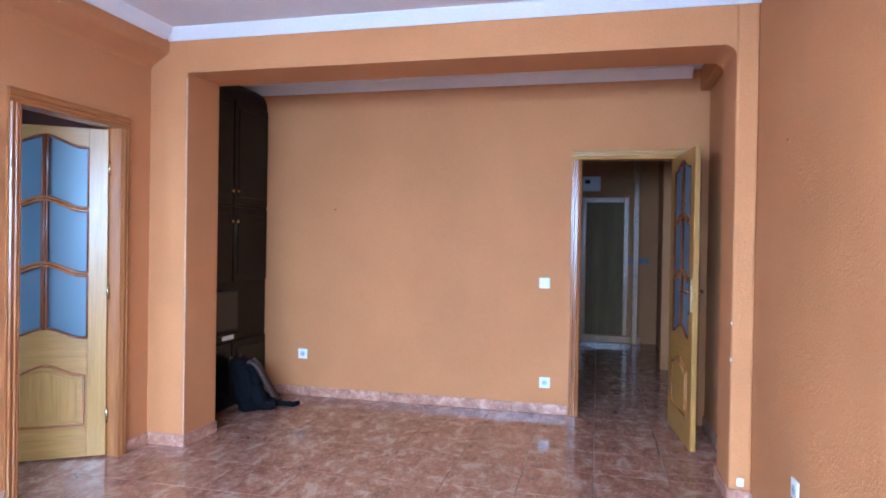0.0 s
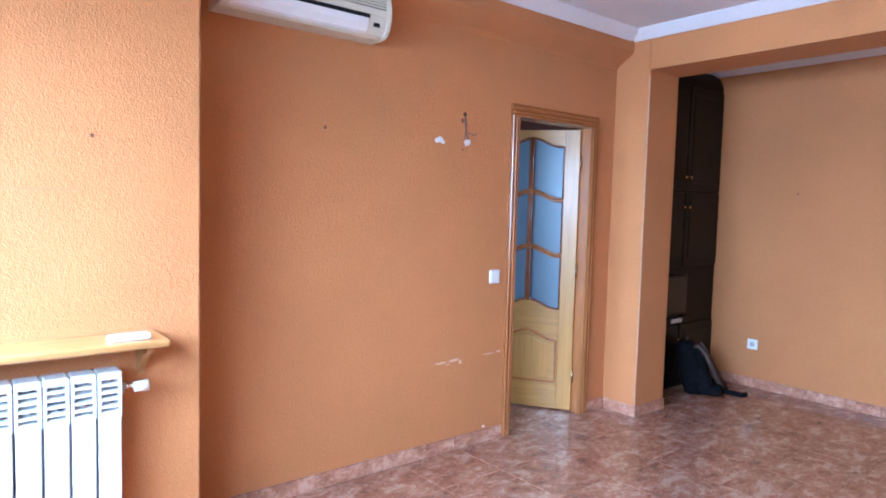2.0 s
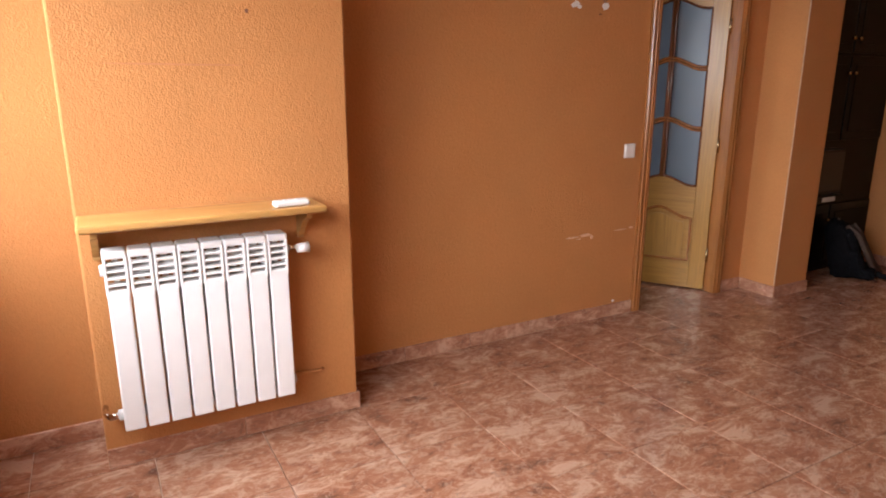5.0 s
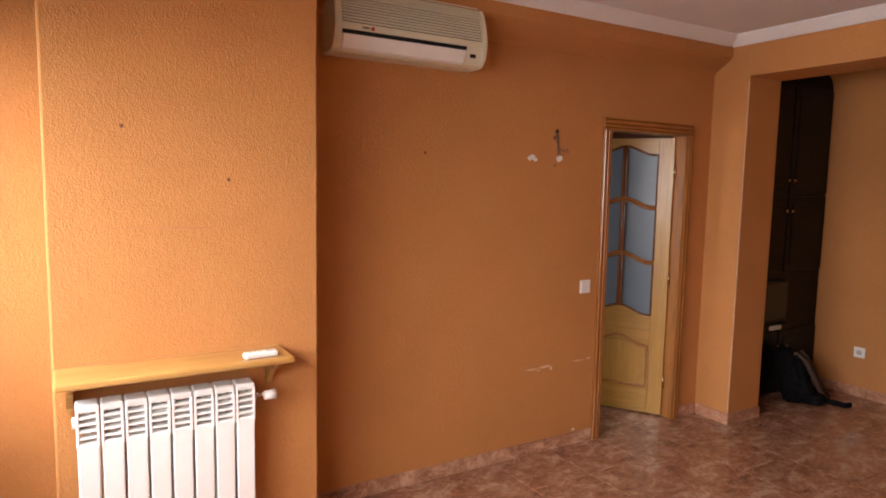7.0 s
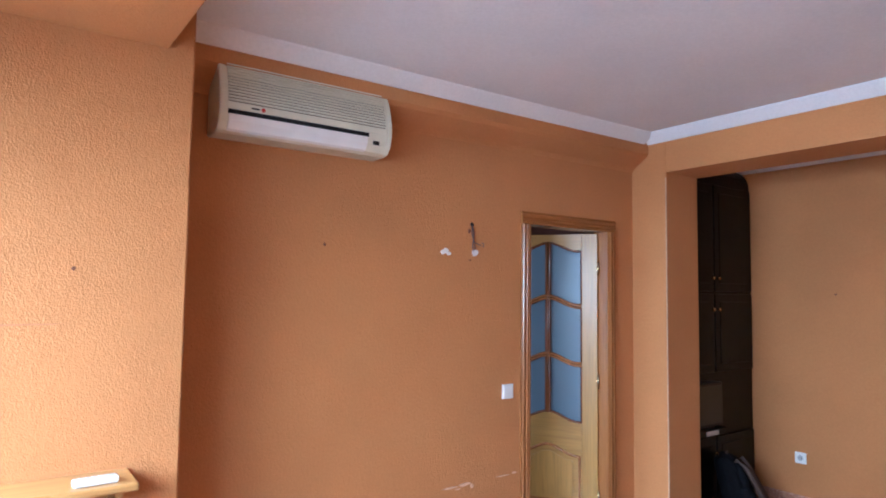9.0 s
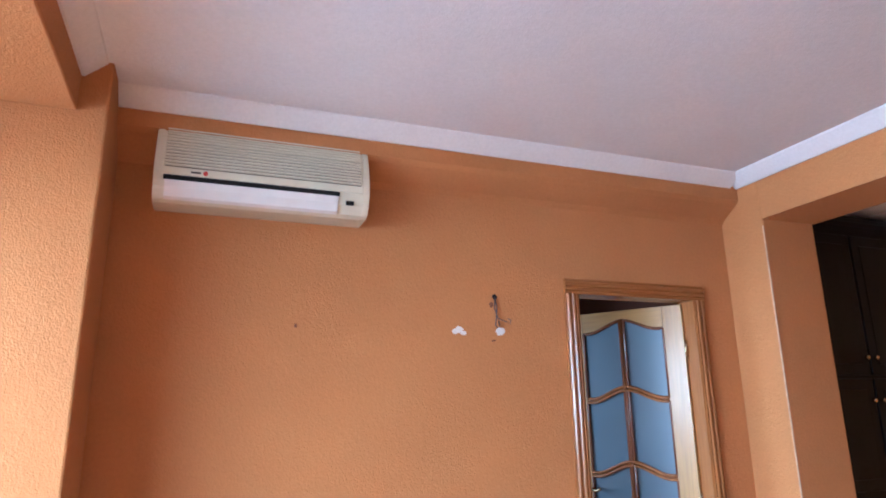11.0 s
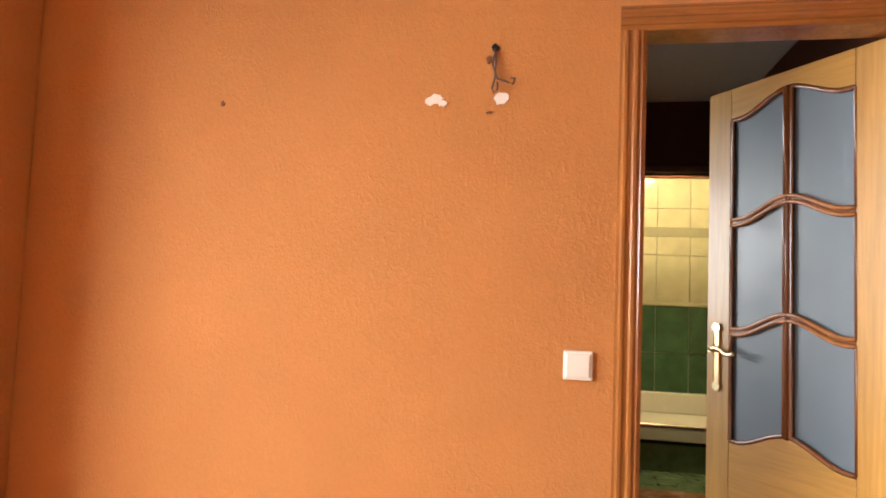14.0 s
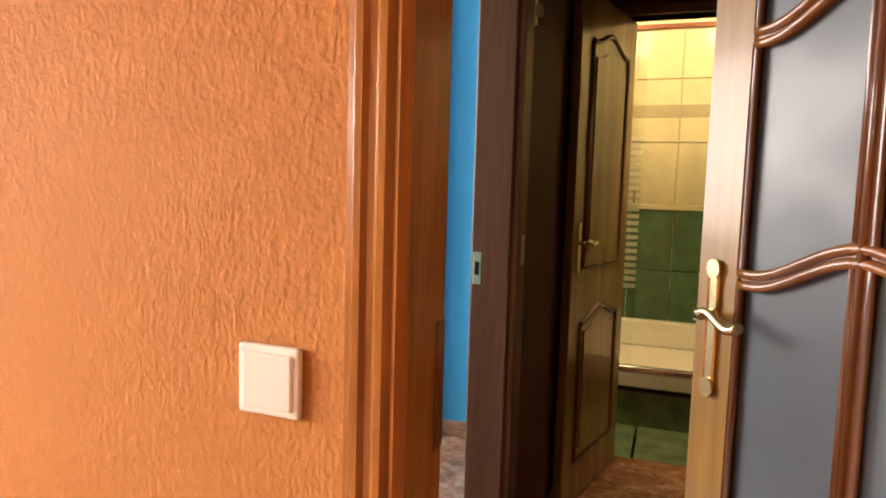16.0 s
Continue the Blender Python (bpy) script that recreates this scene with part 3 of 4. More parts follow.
part("bottom_rail", boxes((-0.02, 0.02, 0, 1.4, 0.0, 0.03), bev=0.006), M_CHROME, screen)
part("post", boxes((-0.018, 0.018, 0.43, 0.455, 0.03, 1.78), bev=0.004), M_CHROME, screen)
pane = part("pane", boxes((-0.003, 0.003, 0.01, 0.52, 0.03, 1.78)), M_CLEAR, screen)
pane.visible_shadow = False
for k in range(22):
    part("stripe", boxes((0.0035, 0.0045, 0.44, 0.52, 0.45 + 0.037 * k, 0.472 + 0.037 * k)), M_STRIPE, screen)
part("handle", boxes((0.004, 0.03, 0.485, 0.498, 0.90, 0.97), bev=0.003), M_CHROME, screen)

# white door panel and trim in the blue room
wd = thing("wardrobe", pose(-5.88, 4.28, 0), "white panelled wardrobe against the blue wall", "wardrobe")
part("body", boxes((0.0, 0.05, -1.2, -0.04, 0.0, 2.2), bev=0.004), M_WHITE, wd)
part("side_trim", boxes((0.0, 0.06, -0.04, 0.0, 0.0, 2.22), bev=0.004), wood("greenish_trim", (0.25, 0.20, 0.10), (0.36, 0.30, 0.17)), wd, "olive wooden edge strip")

# ---- corridor ----
ed = thing("entrance_door", pose(-0.82, 11.6, 0), "plain brown front door in a pale frame", "door")
part("leaf", boxes((0, 0.50, -0.02, 0.0, 0.11, 1.93), bev=0.004), wood("front_door_wood", (0.12, 0.075, 0.022), (0.20, 0.13, 0.042), 0.75, coat=0.0), ed)
for r in ((-0.07, 0.0, -0.035, 0.0, 0.02, 2.0), (0.50, 0.57, -0.035, 0.0, 0.02, 2.0), (0.0, 0.50, -0.035, 0.0, 1.93, 2.0), (-0.07, 0.75, -0.04, 0.0, 0.0, 0.10)):
    part("frame", boxes(r, bev=0.006), M_SHELF, ed)
mb = thing("meter_box", pose(-0.88, 11.6, 2.09), "white electric meter box above the door", "meter box")
part("case", boxes((0, 0.24, -0.08, 0, 0, 0.20), bev=0.012, seg=2), M_FLAP, mb)
part("display", boxes((0.03, 0.10, -0.084, -0.08, 0.10, 0.15)), M_BLACK, mb)
post = tagged(part("corridor_post", boxes((-0.20, -0.12, 11.45, 11.58, 0.0, 2.6), bev=0.008), M_SHELF), "pale wooden post beside the front door", "post", kind="structure")


# ---- radiator pillar ----
rad = thing("radiator", pose(-3.055, 2.095, 0.20), "white aluminium radiator with eight sections under the shelf", "radiator")
sw, rh = 0.0775, 0.655


def section():
    bm = boxes((-0.035, 0.045, 0.004, sw - 0.004, 0.0, rh - 0.135), bev=0.006, seg=2)
    box(bm, -0.035, -0.005, 0.030, 0.048, 0.5, rh - 0.03)
    box(bm, -0.03, 0.046, 0.002, 0.012, 0.5, rh - 0.02, bev=0.003)
    box(bm, -0.03, 0.046, sw - 0.012, sw - 0.002, 0.5, rh - 0.02, bev=0.003)
    for k in range(4):
        box(bm, 0.006, 0.046, 0.008, sw - 0.008, rh - 0.122 + k * 0.0245, rh - 0.113 + k * 0.0245, bev=0.003)
    box(bm, -0.045, 0.042, 0.001, sw - 0.001, rh - 0.028, rh, bev=0.008, seg=2)
    return bm


me = mesh_of("section", section(), M_RAD)
for k in range(8):
    ob = new("section", me)
    ob.parent, ob.location = rad, (0, k * sw, 0)
for z in (rh - 0.07, 0.05):
    part("manifold", cyl(bmesh.new(), (0, sw * 4, z), "y", 0.020, sw * 8 + 0.02), M_RADIN, rad)
bm = cyl(bmesh.new(), (0, sw * 8 + 0.03, rh - 0.065), "y", 0.010, 0.05)
part("pipe", bm, M_CHROME, rad)
bm = cyl(bmesh.new(), (0.01, sw * 8 + 0.065, rh - 0.07), "y", 0.017, 0.045, 16, 0.021)
part("valve", bm, M_RAD, rad, "white thermostatic valve knob")
bm = cyl(bmesh.new(), (0, -0.02, 0.05), "y", 0.014, 0.045)
tube(bm, [(0, -0.04, 0.05), (-0.03, -0.05, 0.05), (-0.09, -0.05, 0.05)], 0.010)
part("valve", bm, M_CHROME, rad, "small chrome return valve")

stub = thing("pipe_stub", pose(-3.15, 2.74, 0.225), "orange-painted pipe stub on the pillar", "pipe")
part("tube", tube(bmesh.new(), [(0.012, 0, 0), (0.014, 0.07, -0.002), (0.014, 0.115, -0.004), (0.004, 0.125, -0.004)], 0.009), M_WALL, stub)

shelf = thing("radiator_shelf", pose(-3.15, 2.035, 0.935), "varnished pine shelf on two shaped brackets", "shelf")
part("board", boxes((0.0, 0.215, 0.0, 0.815, 0.0, 0.026), bev=0.008, seg=3), M_SHELF, shelf)
for y in (0.035, 0.755):
    curve = [(0, -0.002), (0.15, -0.002), (0.15, -0.03)] + [(0.15 - 0.13 * k / 8, -0.03 - 0.09 * (1 - math.cos(k / 8 * 1.57))) for k in range(1, 9)] + [(0.02, -0.13), (0, -0.13)]
    part("bracket", prism(bmesh.new(), curve, "y", y, y + 0.022), M_SHELF, shelf)
rc = thing("remote_control", pose(-2.985, 2.665, 0.962, 0, 0, 4), "small white remote control lying on the shelf", "remote control")
part("case", boxes((-0.022, 0.022, 0.0, 0.13, 0.0, 0.021), bev=0.006, seg=2), M_FLAP, rc)
part("screen", boxes((-0.014, 0.014, 0.085, 0.118, 0.021, 0.0225)), M_RADIN, rc)
for k in range(3):
    part("button", boxes((-0.010, 0.010, 0.02 + 0.018 * k, 0.030 + 0.018 * k, 0.021, 0.024), bev=0.001), M_RADIN, rc)


# ---- air conditioner ----
ac = thing("air_conditioner", pose(XL, 3.165, 2.243), "aged cream wall air conditioner with a ribbed front", "air conditioner")
W = 0.825
prof = [(0.0, 0.0), (0.115, 0.0), (0.142, 0.010), (0.166, 0.042), (0.178, 0.095), (0.178, 0.135), (0.166, 0.20), (0.148, 0.255), (0.128, 0.292), (0.102, 0.308), (0.0, 0.308)]
part("body", prism(bmesh.new(), prof, "y", 0.012, W - 0.012), M_CREAM, ac)
cap = [(x * 1.035, z * 1.008 - 0.001) for x, z in prof]
for y in (0.0, W - 0.030):
    bm = prism(bmesh.new(), cap, "y", y, y + 0.030)
    bmesh.ops.bevel(bm, geom=list(bm.edges), offset=0.0045, segments=2, affect="EDGES")
    part("end_cap", bm, M_CREAM, ac)


def front(z):
    return float(np.interp(z, [p[1] for p in prof[4:10]], [p[0] for p in prof[4:10]]))


lower = [(front(0.1) - 0.02, 0.092), (front(0.1) + 0.005, 0.094), (front(0.12) + 0.007, 0.121), (front(0.13) - 0.02, 0.126)]
part("front_panel", prism(bmesh.new(), lower, "y", 0.03, W - 0.03), M_CREAM, ac)
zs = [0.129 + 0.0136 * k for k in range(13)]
# darker backing: the shade of the grooves between ribs is put into its colour
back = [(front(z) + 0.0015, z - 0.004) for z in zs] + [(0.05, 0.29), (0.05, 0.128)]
part("grille_back", prism(bmesh.new(), back, "y", 0.036, W - 0.036), plain("painted_groove_shade", (0.17, 0.16, 0.115), 0.7), ac, "darker grille backing, coloured as the shade between the ribs")
for z in zs:
    part("rib", boxes((front(z) - 0.012, front(z) + 0.0085, 0.034, W - 0.034, z, z + 0.0080), bev=0.002), M_CREAM, ac)
part("outlet_slot", boxes((0.12, 0.1795, 0.035, W - 0.125, 0.074, 0.0925)), M_BLACK, ac, "black air slot")
flap = [(0.165, 0.075), (0.1805, 0.073), (0.175, 0.045), (0.158, 0.014), (0.140, 0.006), (0.140, 0.04)]
part("flap", prism(bmesh.new(), flap, "y", 0.04, W - 0.13), M_FLAP, ac, "white louvre flap")
part("display", boxes((0.14, 0.1735, W - 0.098, W - 0.065, 0.042, 0.060)), M_BLACK, ac)
part("logo_bar", boxes((0.15, 0.1868, 0.13, 0.165, 0.104, 0.110)), M_BLACK, ac)
part("logo_dot", cyl(bmesh.new(), (0.1845, 0.182, 0.107), "x", 0.009, 0.006, 14), M_RED, ac)


# ---- switches and sockets ----
def plate(name, m, label, socket=False):
    """x out of the wall, y along it."""
    s = thing(name, m, label, "socket" if socket else "light switch", "wall sockets" if socket else "light switches")
    part("frame", boxes((0, 0.010, -0.042, 0.042, -0.042, 0.042), bev=0.0045, seg=3), M_SWITCH, s)
    if socket:
        part("well", cyl(bmesh.new(), (0.0095, 0, 0), "x", 0.021, 0.004, 20), M_RADIN, s)
        for y in (-0.009, 0.009):
            part("pin_hole", cyl(bmesh.new(), (0.0115, y, 0), "x", 0.0028, 0.002, 10), M_BLACK, s)
    else:
        part("rocker", boxes((0.006, 0.0135, -0.0335, 0.0335, -0.0335, 0.0335), bev=0.003, seg=2), M_SWITCH, s)
    return s


plate("light_switch", pose(XL, 4.900, 1.018), "white light switch beside the glazed door")
plate("light_switch", pose(-1.068, YF, 1.033, 0, 0, -90), "white light switch beside the corridor door")
plate("wall_socket", pose(-1.055, YF, 0.246, 0, 0, -90), "white wall socket low on the alcove wall", True)
plate("wall_socket", pose(-3.13, YF, 0.36, 0, 0, -90), "white wall socket on the alcove wall", True)
plate("wall_socket", pose(-3.325, 3.02, 0.327, 0, 0, 90), "white wall socket on the pillar's side", True)
plate("wall_socket", pose(XR, 5.284, 0.36, 0, 0, 180), "white wall socket on the bright side wall", True)
co = thing("cable_outlet", pose(0.075, YB, 0.115, 0, 0, -90), "tiny white cable outlet on the pier above the skirting", "cable outlet")
part("cover", boxes((0, 0.012, -0.018, 0.018, -0.022, 0.022), bev=0.006, seg=2), M_SWITCH, co)
part("plug", cyl(bmesh.new(), (0.016, 0, -0.006), "x", 0.006, 0.010, 12), M_SWITCH, co)


# ---- marks, wires and plaster patches on the left wall ----
def patch(name, pts_seed, m, size, material, label, category):
    rnd = random.Random(pts_seed)
    n = 14
    ring = [(size[0] * math.cos(2 * math.pi * k / n) * rnd.uniform(0.65, 1.15), size[1] * math.sin(2 * math.pi * k / n) * rnd.uniform(0.65, 1.15)) for k in range(n)]
    ob = part(name, prism(bmesh.new(), ring, "x", -0.001, 0.0035), material)
    ob.matrix_world = m
    return tagged(ob, label, category, {"scuff": "scuff marks", "plaster patch": "plaster patches", "hole": "nail holes"}.get(category, ""))


patch("plaster_patch", 3, pose(XL, 4.445, 1.808, 20), (0.030, 0.017), M_PLASTER, "bare white plaster patch on the orange wall", "plaster patch")
patch("plaster_patch", 8, pose(XL, 4.470, 1.797), (0.020, 0.011), M_PLASTER, "bare white plaster patch on the orange wall", "plaster patch")
patch("plaster_patch", 5, pose(XL, 4.652, 1.806), (0.025, 0.022), M_PLASTER, "bare white plaster patch under loose wires", "plaster patch")
patch("wire_hole", 6, pose(XL, 4.630, 1.966), (0.013, 0.013), M_BLACK, "dark hole with loose lamp wires", "hole")
patch("stain", 9, pose(XL, 4.612, 1.93), (0.010, 0.014), M_SOOT, "dark stain on the orange wall", "stain")
patch("stain", 11, pose(XL, 4.619, 1.765), (0.012, 0.005), M_SOOT, "dark stain on the orange wall", "stain")
patch("nail_hole", 12, pose(XL, 3.732, 1.806), (0.008, 0.010), M_SOOT, "small dark nail hole in the orange wall", "hole")
patch("nail_hole", 13, pose(-3.15, 2.279, 1.836), (0.008, 0.008), M_SOOT, "small nail hole in the pillar", "hole")
patch("nail_hole", 14, pose(-3.15, 2.654, 1.647), (0.008, 0.008), M_SOOT, "small nail hole in the pillar", "hole")
patch("plaster_chip", 15, pose(-3.15, 2.371, 2.40), (0.008, 0.006), M_PLASTER, "white chip in the orange paint", "plaster patch")
patch("nail_hole", 16, pose(-3.21, 3.02, 1.178, 0, 0, 90), (0.007, 0.008), M_BLACK, "small dark nail hole in the pillar's side", "hole")
patch("faint_line", 17, pose(-3.1525, 2.40, 1.46), (0.24, 0.004), M_LINE, "faint dirty line on the pillar", "stain")
for k, (y, z, a, b) in enumerate(((4.50, 0.535, 0.05, 0.006), (4.60, 0.54, 0.045, 0.010), (4.648, 0.525, 0.010, 0.014), (4.87, 0.545, 0.05, 0.004), (4.96, 0.55, 0.02, 0.006), (4.55, 0.522, 0.02, 0.003))):
    patch("scuff_mark", 20 + k, pose(XL - 0.001, y, z), (a, b), M_SCUFF, "pale scuff mark on the orange wall", "scuff")
patch("paint_chip", 31, pose(XL, 4.85, 0.095), (0.012, 0.008), M_PLASTER, "white paint chip above the skirting", "plaster patch")
rnd = random.Random(4)
for k, (y, z) in enumerate(((6.05, 0.94), (6.05, 0.75))):
    patch("paint_chip", 40 + k, pose(0.022, YB + 0.01, z, 0, 0, -90), (0.006, 0.010), M_PLASTER, "white paint chip on the pier's edge", "plaster patch")
patch("nail_hole", 45, pose(XR, 5.50, 1.806, 0, 0, 180), (0.007, 0.007), M_SOOT, "small dark nail hole in the side wall", "hole")
patch("nail_hole", 46, pose(-2.85, YF, 1.606, 0, 0, -90), (0.008, 0.008), M_SOOT, "small dark nail hole in the alcove wall", "hole")
wires = thing("lamp_wires", pose(XL, 4.63, 1.82), "loose dark wires hanging from the wall", "wires")
part("wire", tube(bmesh.new(), [(0.003, 0.0, 0.145), (0.014, 0.004, 0.10), (0.010, 0.002, 0.05), (0.016, -0.006, 0.015), (0.02, 0.002, 0.0), (0.018, 0.012, 0.012), (0.012, 0.010, 0.035)], 0.0028, 6), M_WIRE, wires)
part("wire", tube(bmesh.new(), [(0.003, 0.0, 0.14), (0.010, -0.006, 0.09), (0.012, 0.010, 0.045), (0.03, 0.040, 0.030), (0.034, 0.060, 0.022), (0.03, 0.064, 0.040), (0.022, 0.052, 0.044)], 0.0028, 6), M_WIRE, wires)
strip = part("plaster_edge", boxes((-3.2345, -3.2275, YB - 0.002, YB + 0.005, 0.08, 2.36), bev=0.002), plain("worn_edge", (0.55, 0.36, 0.22), 0.7, 0, 0.2, 30))
tagged(strip, "pale worn plaster edge on the pier", "plaster edge", kind="structure")
hook = thing("ceiling_hook", pose(-1.68, 4.285, H), "dark ceiling hook with cut lamp wires", "hook")
part("hook", tube(bmesh.new(), [(0, 0, 0.005), (0, 0, -0.03), (0.014, 0, -0.045), (0.016, 0, -0.06), (0, 0, -0.07)], 0.005), M_WIRE, hook)
part("wire", tube(bmesh.new(), [(0.01, 0, 0.0), (0.02, 0.012, -0.025), (0.012, 0.022, -0.05), (0.022, 0.02, -0.03)], 0.004), M_WIRE, hook)


# ---- alcove: dark wardrobe, backpack ----
wr = thing("dark_cabinet", pose(-3.5, 6.40, 0), "tall black-brown wall cabinet with brass knobs", "cabinet")
L, HC = 1.145, 2.66
shape = [(-0.58, 0.0), (0.0, 0.0), (0.0, 2.48)] + [(-0.16 + 0.16 * math.cos(a), 2.48 + 0.16 * math.sin(a)) for a in (math.pi / 14 * k for k in range(1, 8))] + [(-0.58, 2.64)]
part("body", prism(bmesh.new(), shape, "y", 0.003, L), M_DARK, wr)
for y0, y1 in ((0.02, 0.59), (0.605, 1.13)):
    for z0, z1 in ((1.62, 2.45), (1.0, 1.60), (0.08, 0.52)):
        d = part("door", boxes((0.001, 0.018, y0, y1, z0, z1), bev=0.005, seg=2), M_DARK, wr)
        box_ = boxes((0.017, 0.023, y0 + 0.06, y1 - 0.06, z0 + 0.06, z1 - 0.06), bev=0.004)
        part("panel", box_, M_DARK, d)
        ky = y1 - 0.03 if y0 < 0.3 else y0 + 0.03
        kz = z0 + 0.10 if z0 > 1.5 else z1 - 0.12
        bm = bmesh.new()
        bmesh.ops.create_uvsphere(bm, u_segments=12, v_segments=8, radius=0.013, matrix=Matrix.Translation((0.036, ky, kz)))
        cyl(bm, (0.025, ky, kz), "x", 0.005, 0.02, 8)
        part("knob", bm, M_BRASS, d, "small brass knob")
tv = thing("screen_box", pose(-3.475, 6.72, 0.62), "small black screen on the cabinet's ledge", "screen")
part("case", boxes((0.0, 0.10, -0.19, 0.19, 0.015, 0.33), bev=0.008, seg=2), M_BLACK, tv)
part("glass", boxes((0.1, 0.103, -0.17, 0.17, 0.035, 0.31)), plain("screen_glass", (0.004, 0.004, 0.005), 0.45), tv)
part("foot", boxes((0.01, 0.09, -0.09, 0.09, 0.0, 0.015)), M_BLACK, tv)
lg = thing("ledge", pose(-3.5, 6.40, 0.575), "dark ledge with a pale front edge", "shelf")
part("board", boxes((0.02, 0.15, 0.005, 0.52, 0.0, 0.045), bev=0.004), M_DARK, lg)
part("edge", boxes((0.15, 0.156, 0.25, 0.40, 0.008, 0.040)), M_RADIN, lg, "pale label on the front edge")

bp = thing("backpack", pose(-3.33, 6.97, 0.0, 0, 0, 25), "black backpack with brown straps slumped against the wall", "backpack")
def sack(p, s, seed, tilt=0.0):
    """A slumped bag of cloth: a rounded block with folds."""
    bm = bmesh.new()
    bmesh.ops.create_icosphere(bm, subdivisions=4, radius=1.0)
    for v in bm.verts:
        c = Vector([math.copysign(abs(q) ** 0.62, q) for q in v.co])
        k = 1 + 0.16 * noise.noise(v.co * 1.6 + Vector((seed, 0, 0))) + 0.10 * noise.noise(Vector((v.co.x * 4, v.co.y * 4, v.co.z * 9 + seed)))
        v.co = Vector((p[0] + c.x * s[0] * k + tilt * c.z * s[2], p[1] + c.y * s[1] * k, max(0.0, p[2] + c.z * s[2] * k)))
    for f in bm.faces:
        f.smooth = True
    return bm


part("body", sack((0, 0, 0.20), (0.11, 0.10, 0.21), 1.0, -0.25), M_BAG, bp)
part("pocket", sack((0.09, -0.02, 0.12), (0.06, 0.09, 0.11), 2.0, -0.3), M_BAG, bp)
part("base", sack((0.11, 0.12, 0.045), (0.12, 0.07, 0.05), 6.0), M_BAG, bp)
part("flap", sack((0.17, 0.02, 0.05), (0.06, 0.12, 0.045), 9.0), M_BAG, bp)
for y, s in ((-0.05, 1), (0.07, 2)):
    pts = [(-0.02 + 0.03 * s, y, 0.39), (0.09, y + 0.01, 0.33), (0.145, y + 0.03, 0.22), (0.19, y + 0.06, 0.12), (0.25, y + 0.10, 0.02)]
    part("strap", tube(bmesh.new(), pts, 0.020, 8, 0.4), M_STRAP, bp, "brown padded strap")
part("strap", tube(bmesh.new(), [(0.20, 0.05, 0.06), (0.26, 0.02, 0.035), (0.31, 0.06, 0.022), (0.36, 0.04, 0.020), (0.40, 0.09, 0.018)], 0.022, 8, 0.6), M_BAG, bp, "black strap lying on the floor")
part("top_loop", tube(bmesh.new(), [(-0.06, -0.03, 0.38), (-0.05, -0.02, 0.43), (-0.05, 0.03, 0.43), (-0.06, 0.04, 0.38)], 0.010), M_STRAP, bp)


# ---- window of the living room ----
win = tagged(new("window_1"), "wide white-framed window of two panes", "window", kind="structure")
for r in ((-3.36, 0.05, 1.45, 1.50, 0.95, 1.0), (-3.36, 0.05, 1.45, 1.50, 2.17, 2.22), (-3.36, -3.31, 1.45, 1.50, 1.0, 2.17), (0.0, 0.05, 1.45, 1.50, 1.0, 2.17), (-1.68, -1.62, 1.45, 1.50, 1.0, 2.17)):
    part("window_frame", boxes(r, bev=0.005), M_WHITE, win)
for r in ((-3.31, -1.68, 1.473, 1.477, 1.0, 2.17), (-1.62, 0.0, 1.473, 1.477, 1.0, 2.17)):
    p = part("pane", boxes(r), M_CLEAR, win)
    p.visible_shadow = False


# ---- skirting ----
def skirting(rows):
    base = tagged(new("baseboard"), "mottled brown tile skirting", "skirting", kind="structure")
    for axis, a, b, at, side in rows:
        n = max(1, round((b - a) / 0.41))
        ln = (b - a) / n
        lo, hi = sorted((at, at + side * 0.011))
        for k in range(n):
            u0, u1 = a + k * ln + 0.0012, a + (k + 1) * ln - 0.0012
            r = (lo, hi, u0, u1, 0.0, 0.078) if axis == "y" else (u0, u1, lo, hi, 0.0, 0.078)
            part("tile", boxes(r, bev=0.0025), M_SKIRT, base)


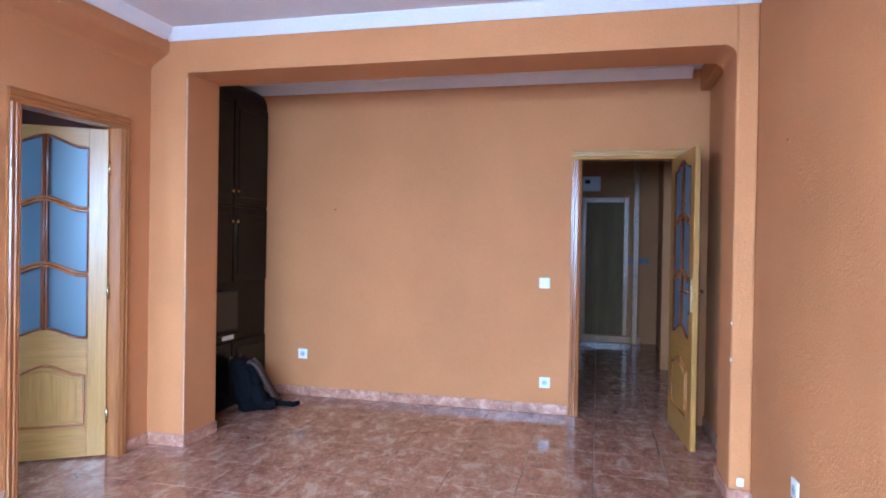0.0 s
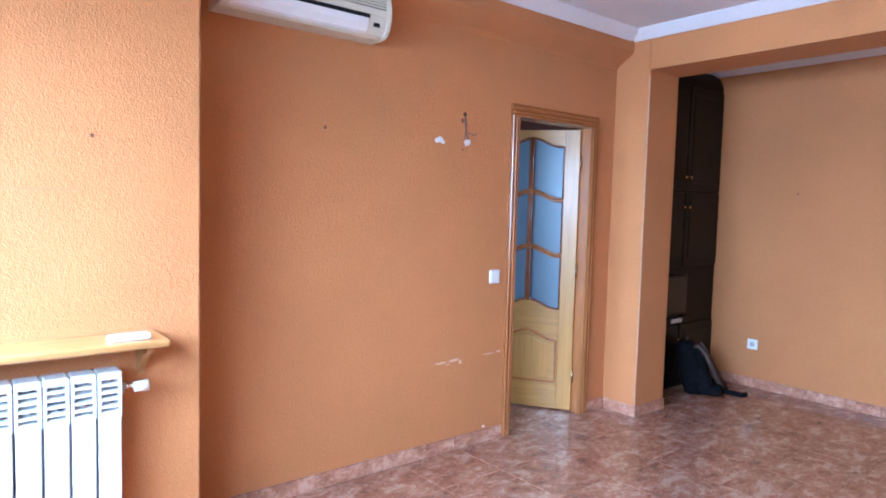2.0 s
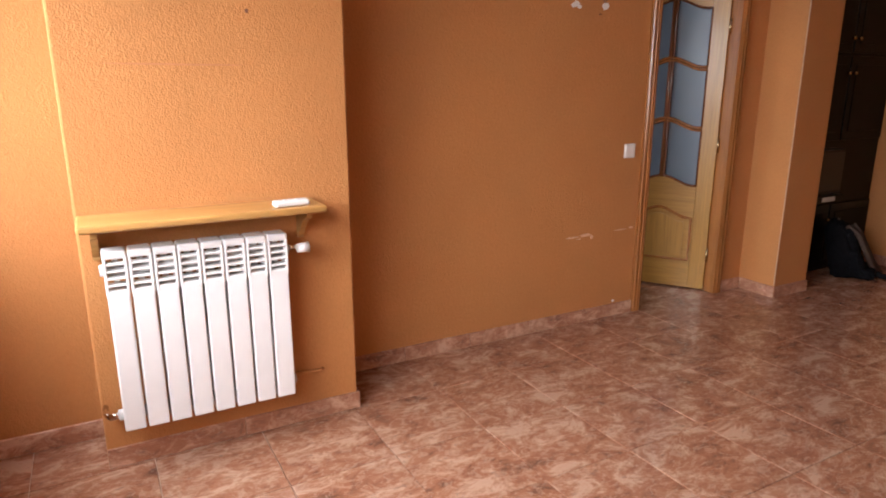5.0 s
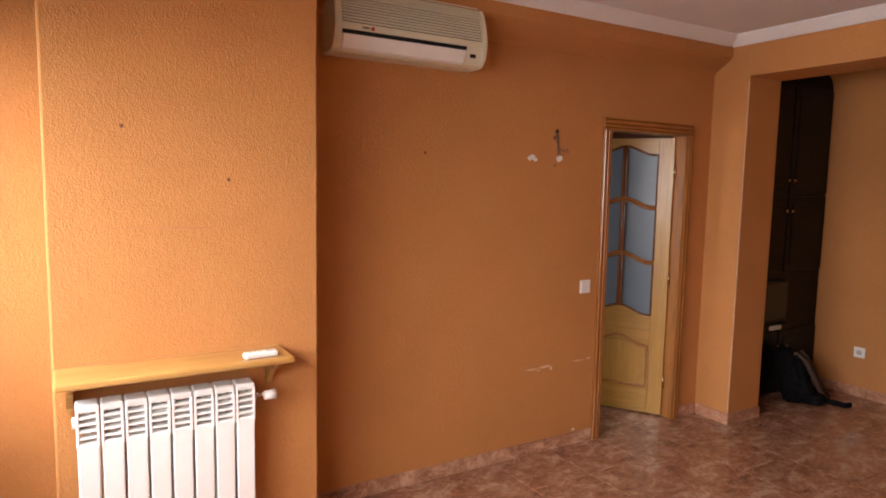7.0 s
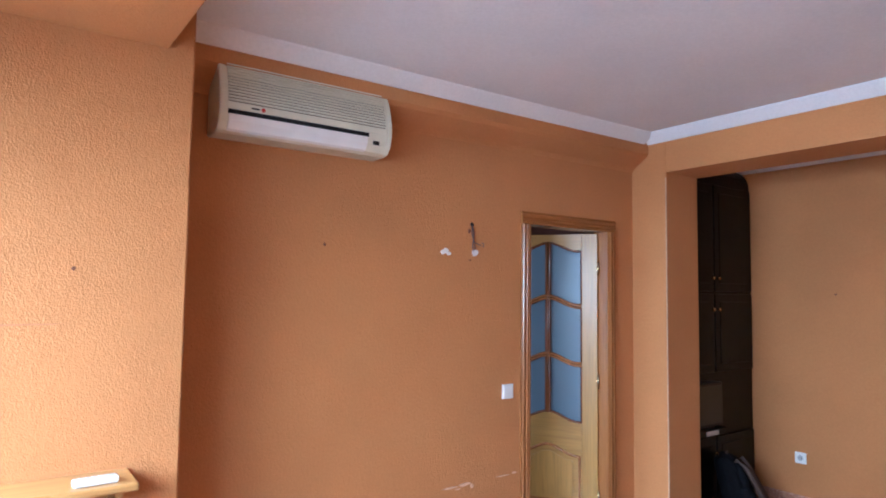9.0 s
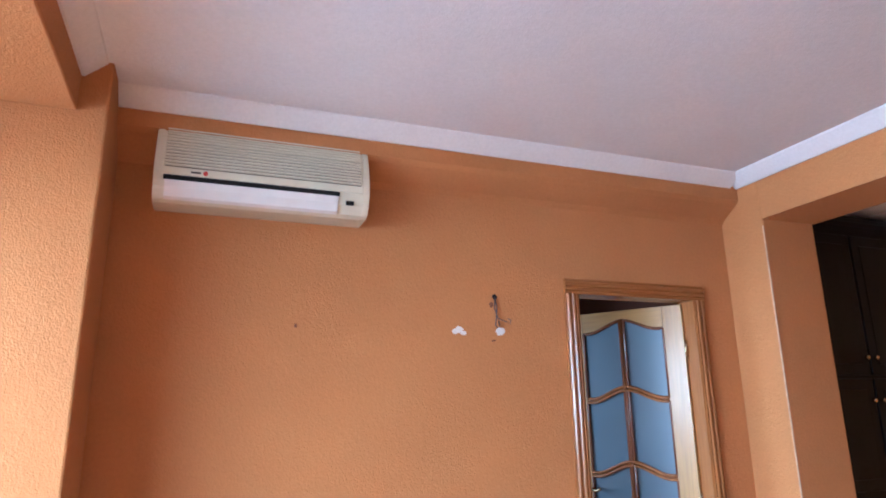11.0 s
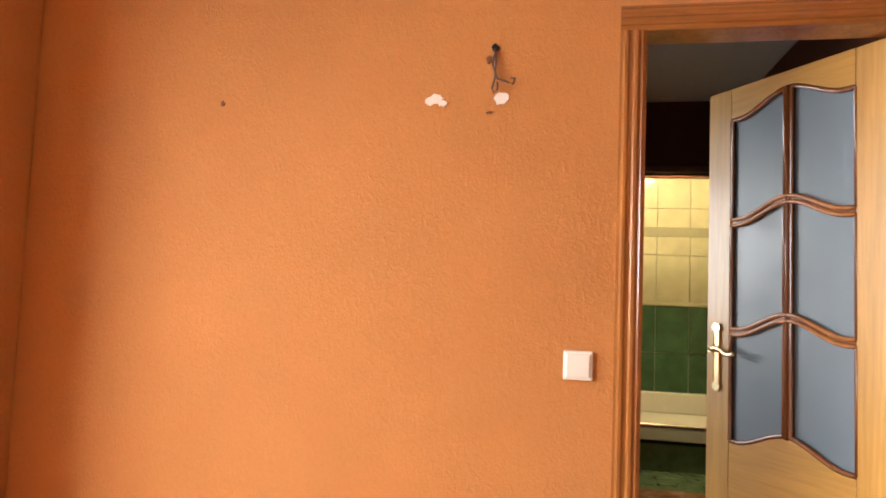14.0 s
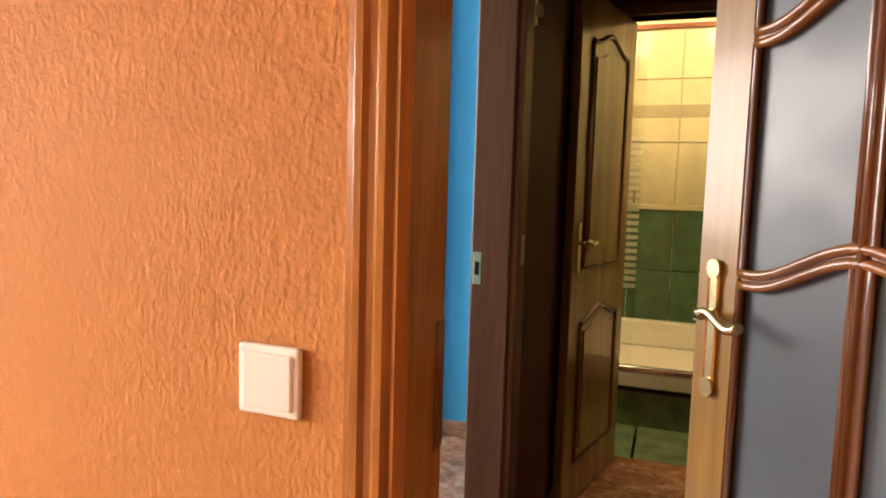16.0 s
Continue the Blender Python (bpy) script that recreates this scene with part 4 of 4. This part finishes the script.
skirting((("y", 3.02, 5.0, XL, 1), ("y", 5.842, YB, XL, 1), ("y", 2.03, 3.031, -3.15, 1), ("x", XL, -3.15, 3.02, 1), ("y", YW, 2.03, -3.42, 1),
          ("x", XL + 0.012, -3.219, YB, -1), ("y", YB, 6.40, -3.23, 1), ("x", -3.49, -0.875, YF, -1), ("y", YW, YB, XR, -1), ("x", 0.009, XR, YB, -1), ("y", YB, 6.40, 0.02, -1), ("y", 6.40, YF, XR, -1), ("x", -3.41, 0.118, YW, 1),
          ("x", -6.0, -4.595, 4.94, 1), ("y", 4.29, 4.83, -5.88, 1)))


# ---- floor tiles ----
TX, TY, TS = -2.305, 3.415, 0.41
me = mesh_of("tile", boxes((0.0015, TS - 0.0015, 0.0015, TS - 0.0015, -0.012, 0.0), bev=0.0015), M_TILE)


def lay(x0, x1, y0, y1):
    """Whole tiles on the grid, cut at the edges of the area."""
    i = math.floor((x0 - TX) / TS)
    while TX + i * TS < x1 - 0.004:
        j = math.floor((y0 - TY) / TS)
        while TY + j * TS < y1 - 0.004:
            ax, ay = TX + i * TS, TY + j * TS
            if ax >= x0 - 0.001 and ay >= y0 - 0.001 and ax + TS <= x1 + 0.001 and ay + TS <= y1 + 0.001:
                ob = new("tile", me)
                ob.location = (ax, ay, 0)
            else:
                cx0, cx1, cy0, cy1 = max(ax, x0), min(ax + TS, x1), max(ay, y0), min(ay + TS, y1)
                if cx1 - cx0 < 0.006 or cy1 - cy0 < 0.006:
                    j += 1
                    continue
                ob = new("tile", mesh_of("tile", boxes((cx0 + 0.0015, cx1 - 0.0015, cy0 + 0.0015, cy1 - 0.0015, -0.012, 0.0)), M_TILE))
            ob.parent = floor
            j += 1
        i += 1


lay(-3.60, XR, YW, 6.40)
lay(-3.6, XR, 6.40, YF + 0.12)
lay(-0.95, XR, YF + 0.12, 11.6)
lay(-5.95, -3.60, 4.84, 5.95)
lay(-5.88, -3.66, 1.7, 4.84)
gm = mesh_of("tile", boxes((0.002, 0.30 - 0.002, 0.002, 0.30 - 0.002, -0.012, 0.0), bev=0.0015), M_GREENF)
for i in range(2):
    for j in range(5):
        ob = new("tile", gm)
        ob.parent, ob.location = floor, (-6.4 + 0.005 - 0.15 + i * 0.30, 4.65 + j * 0.28, 0.0)
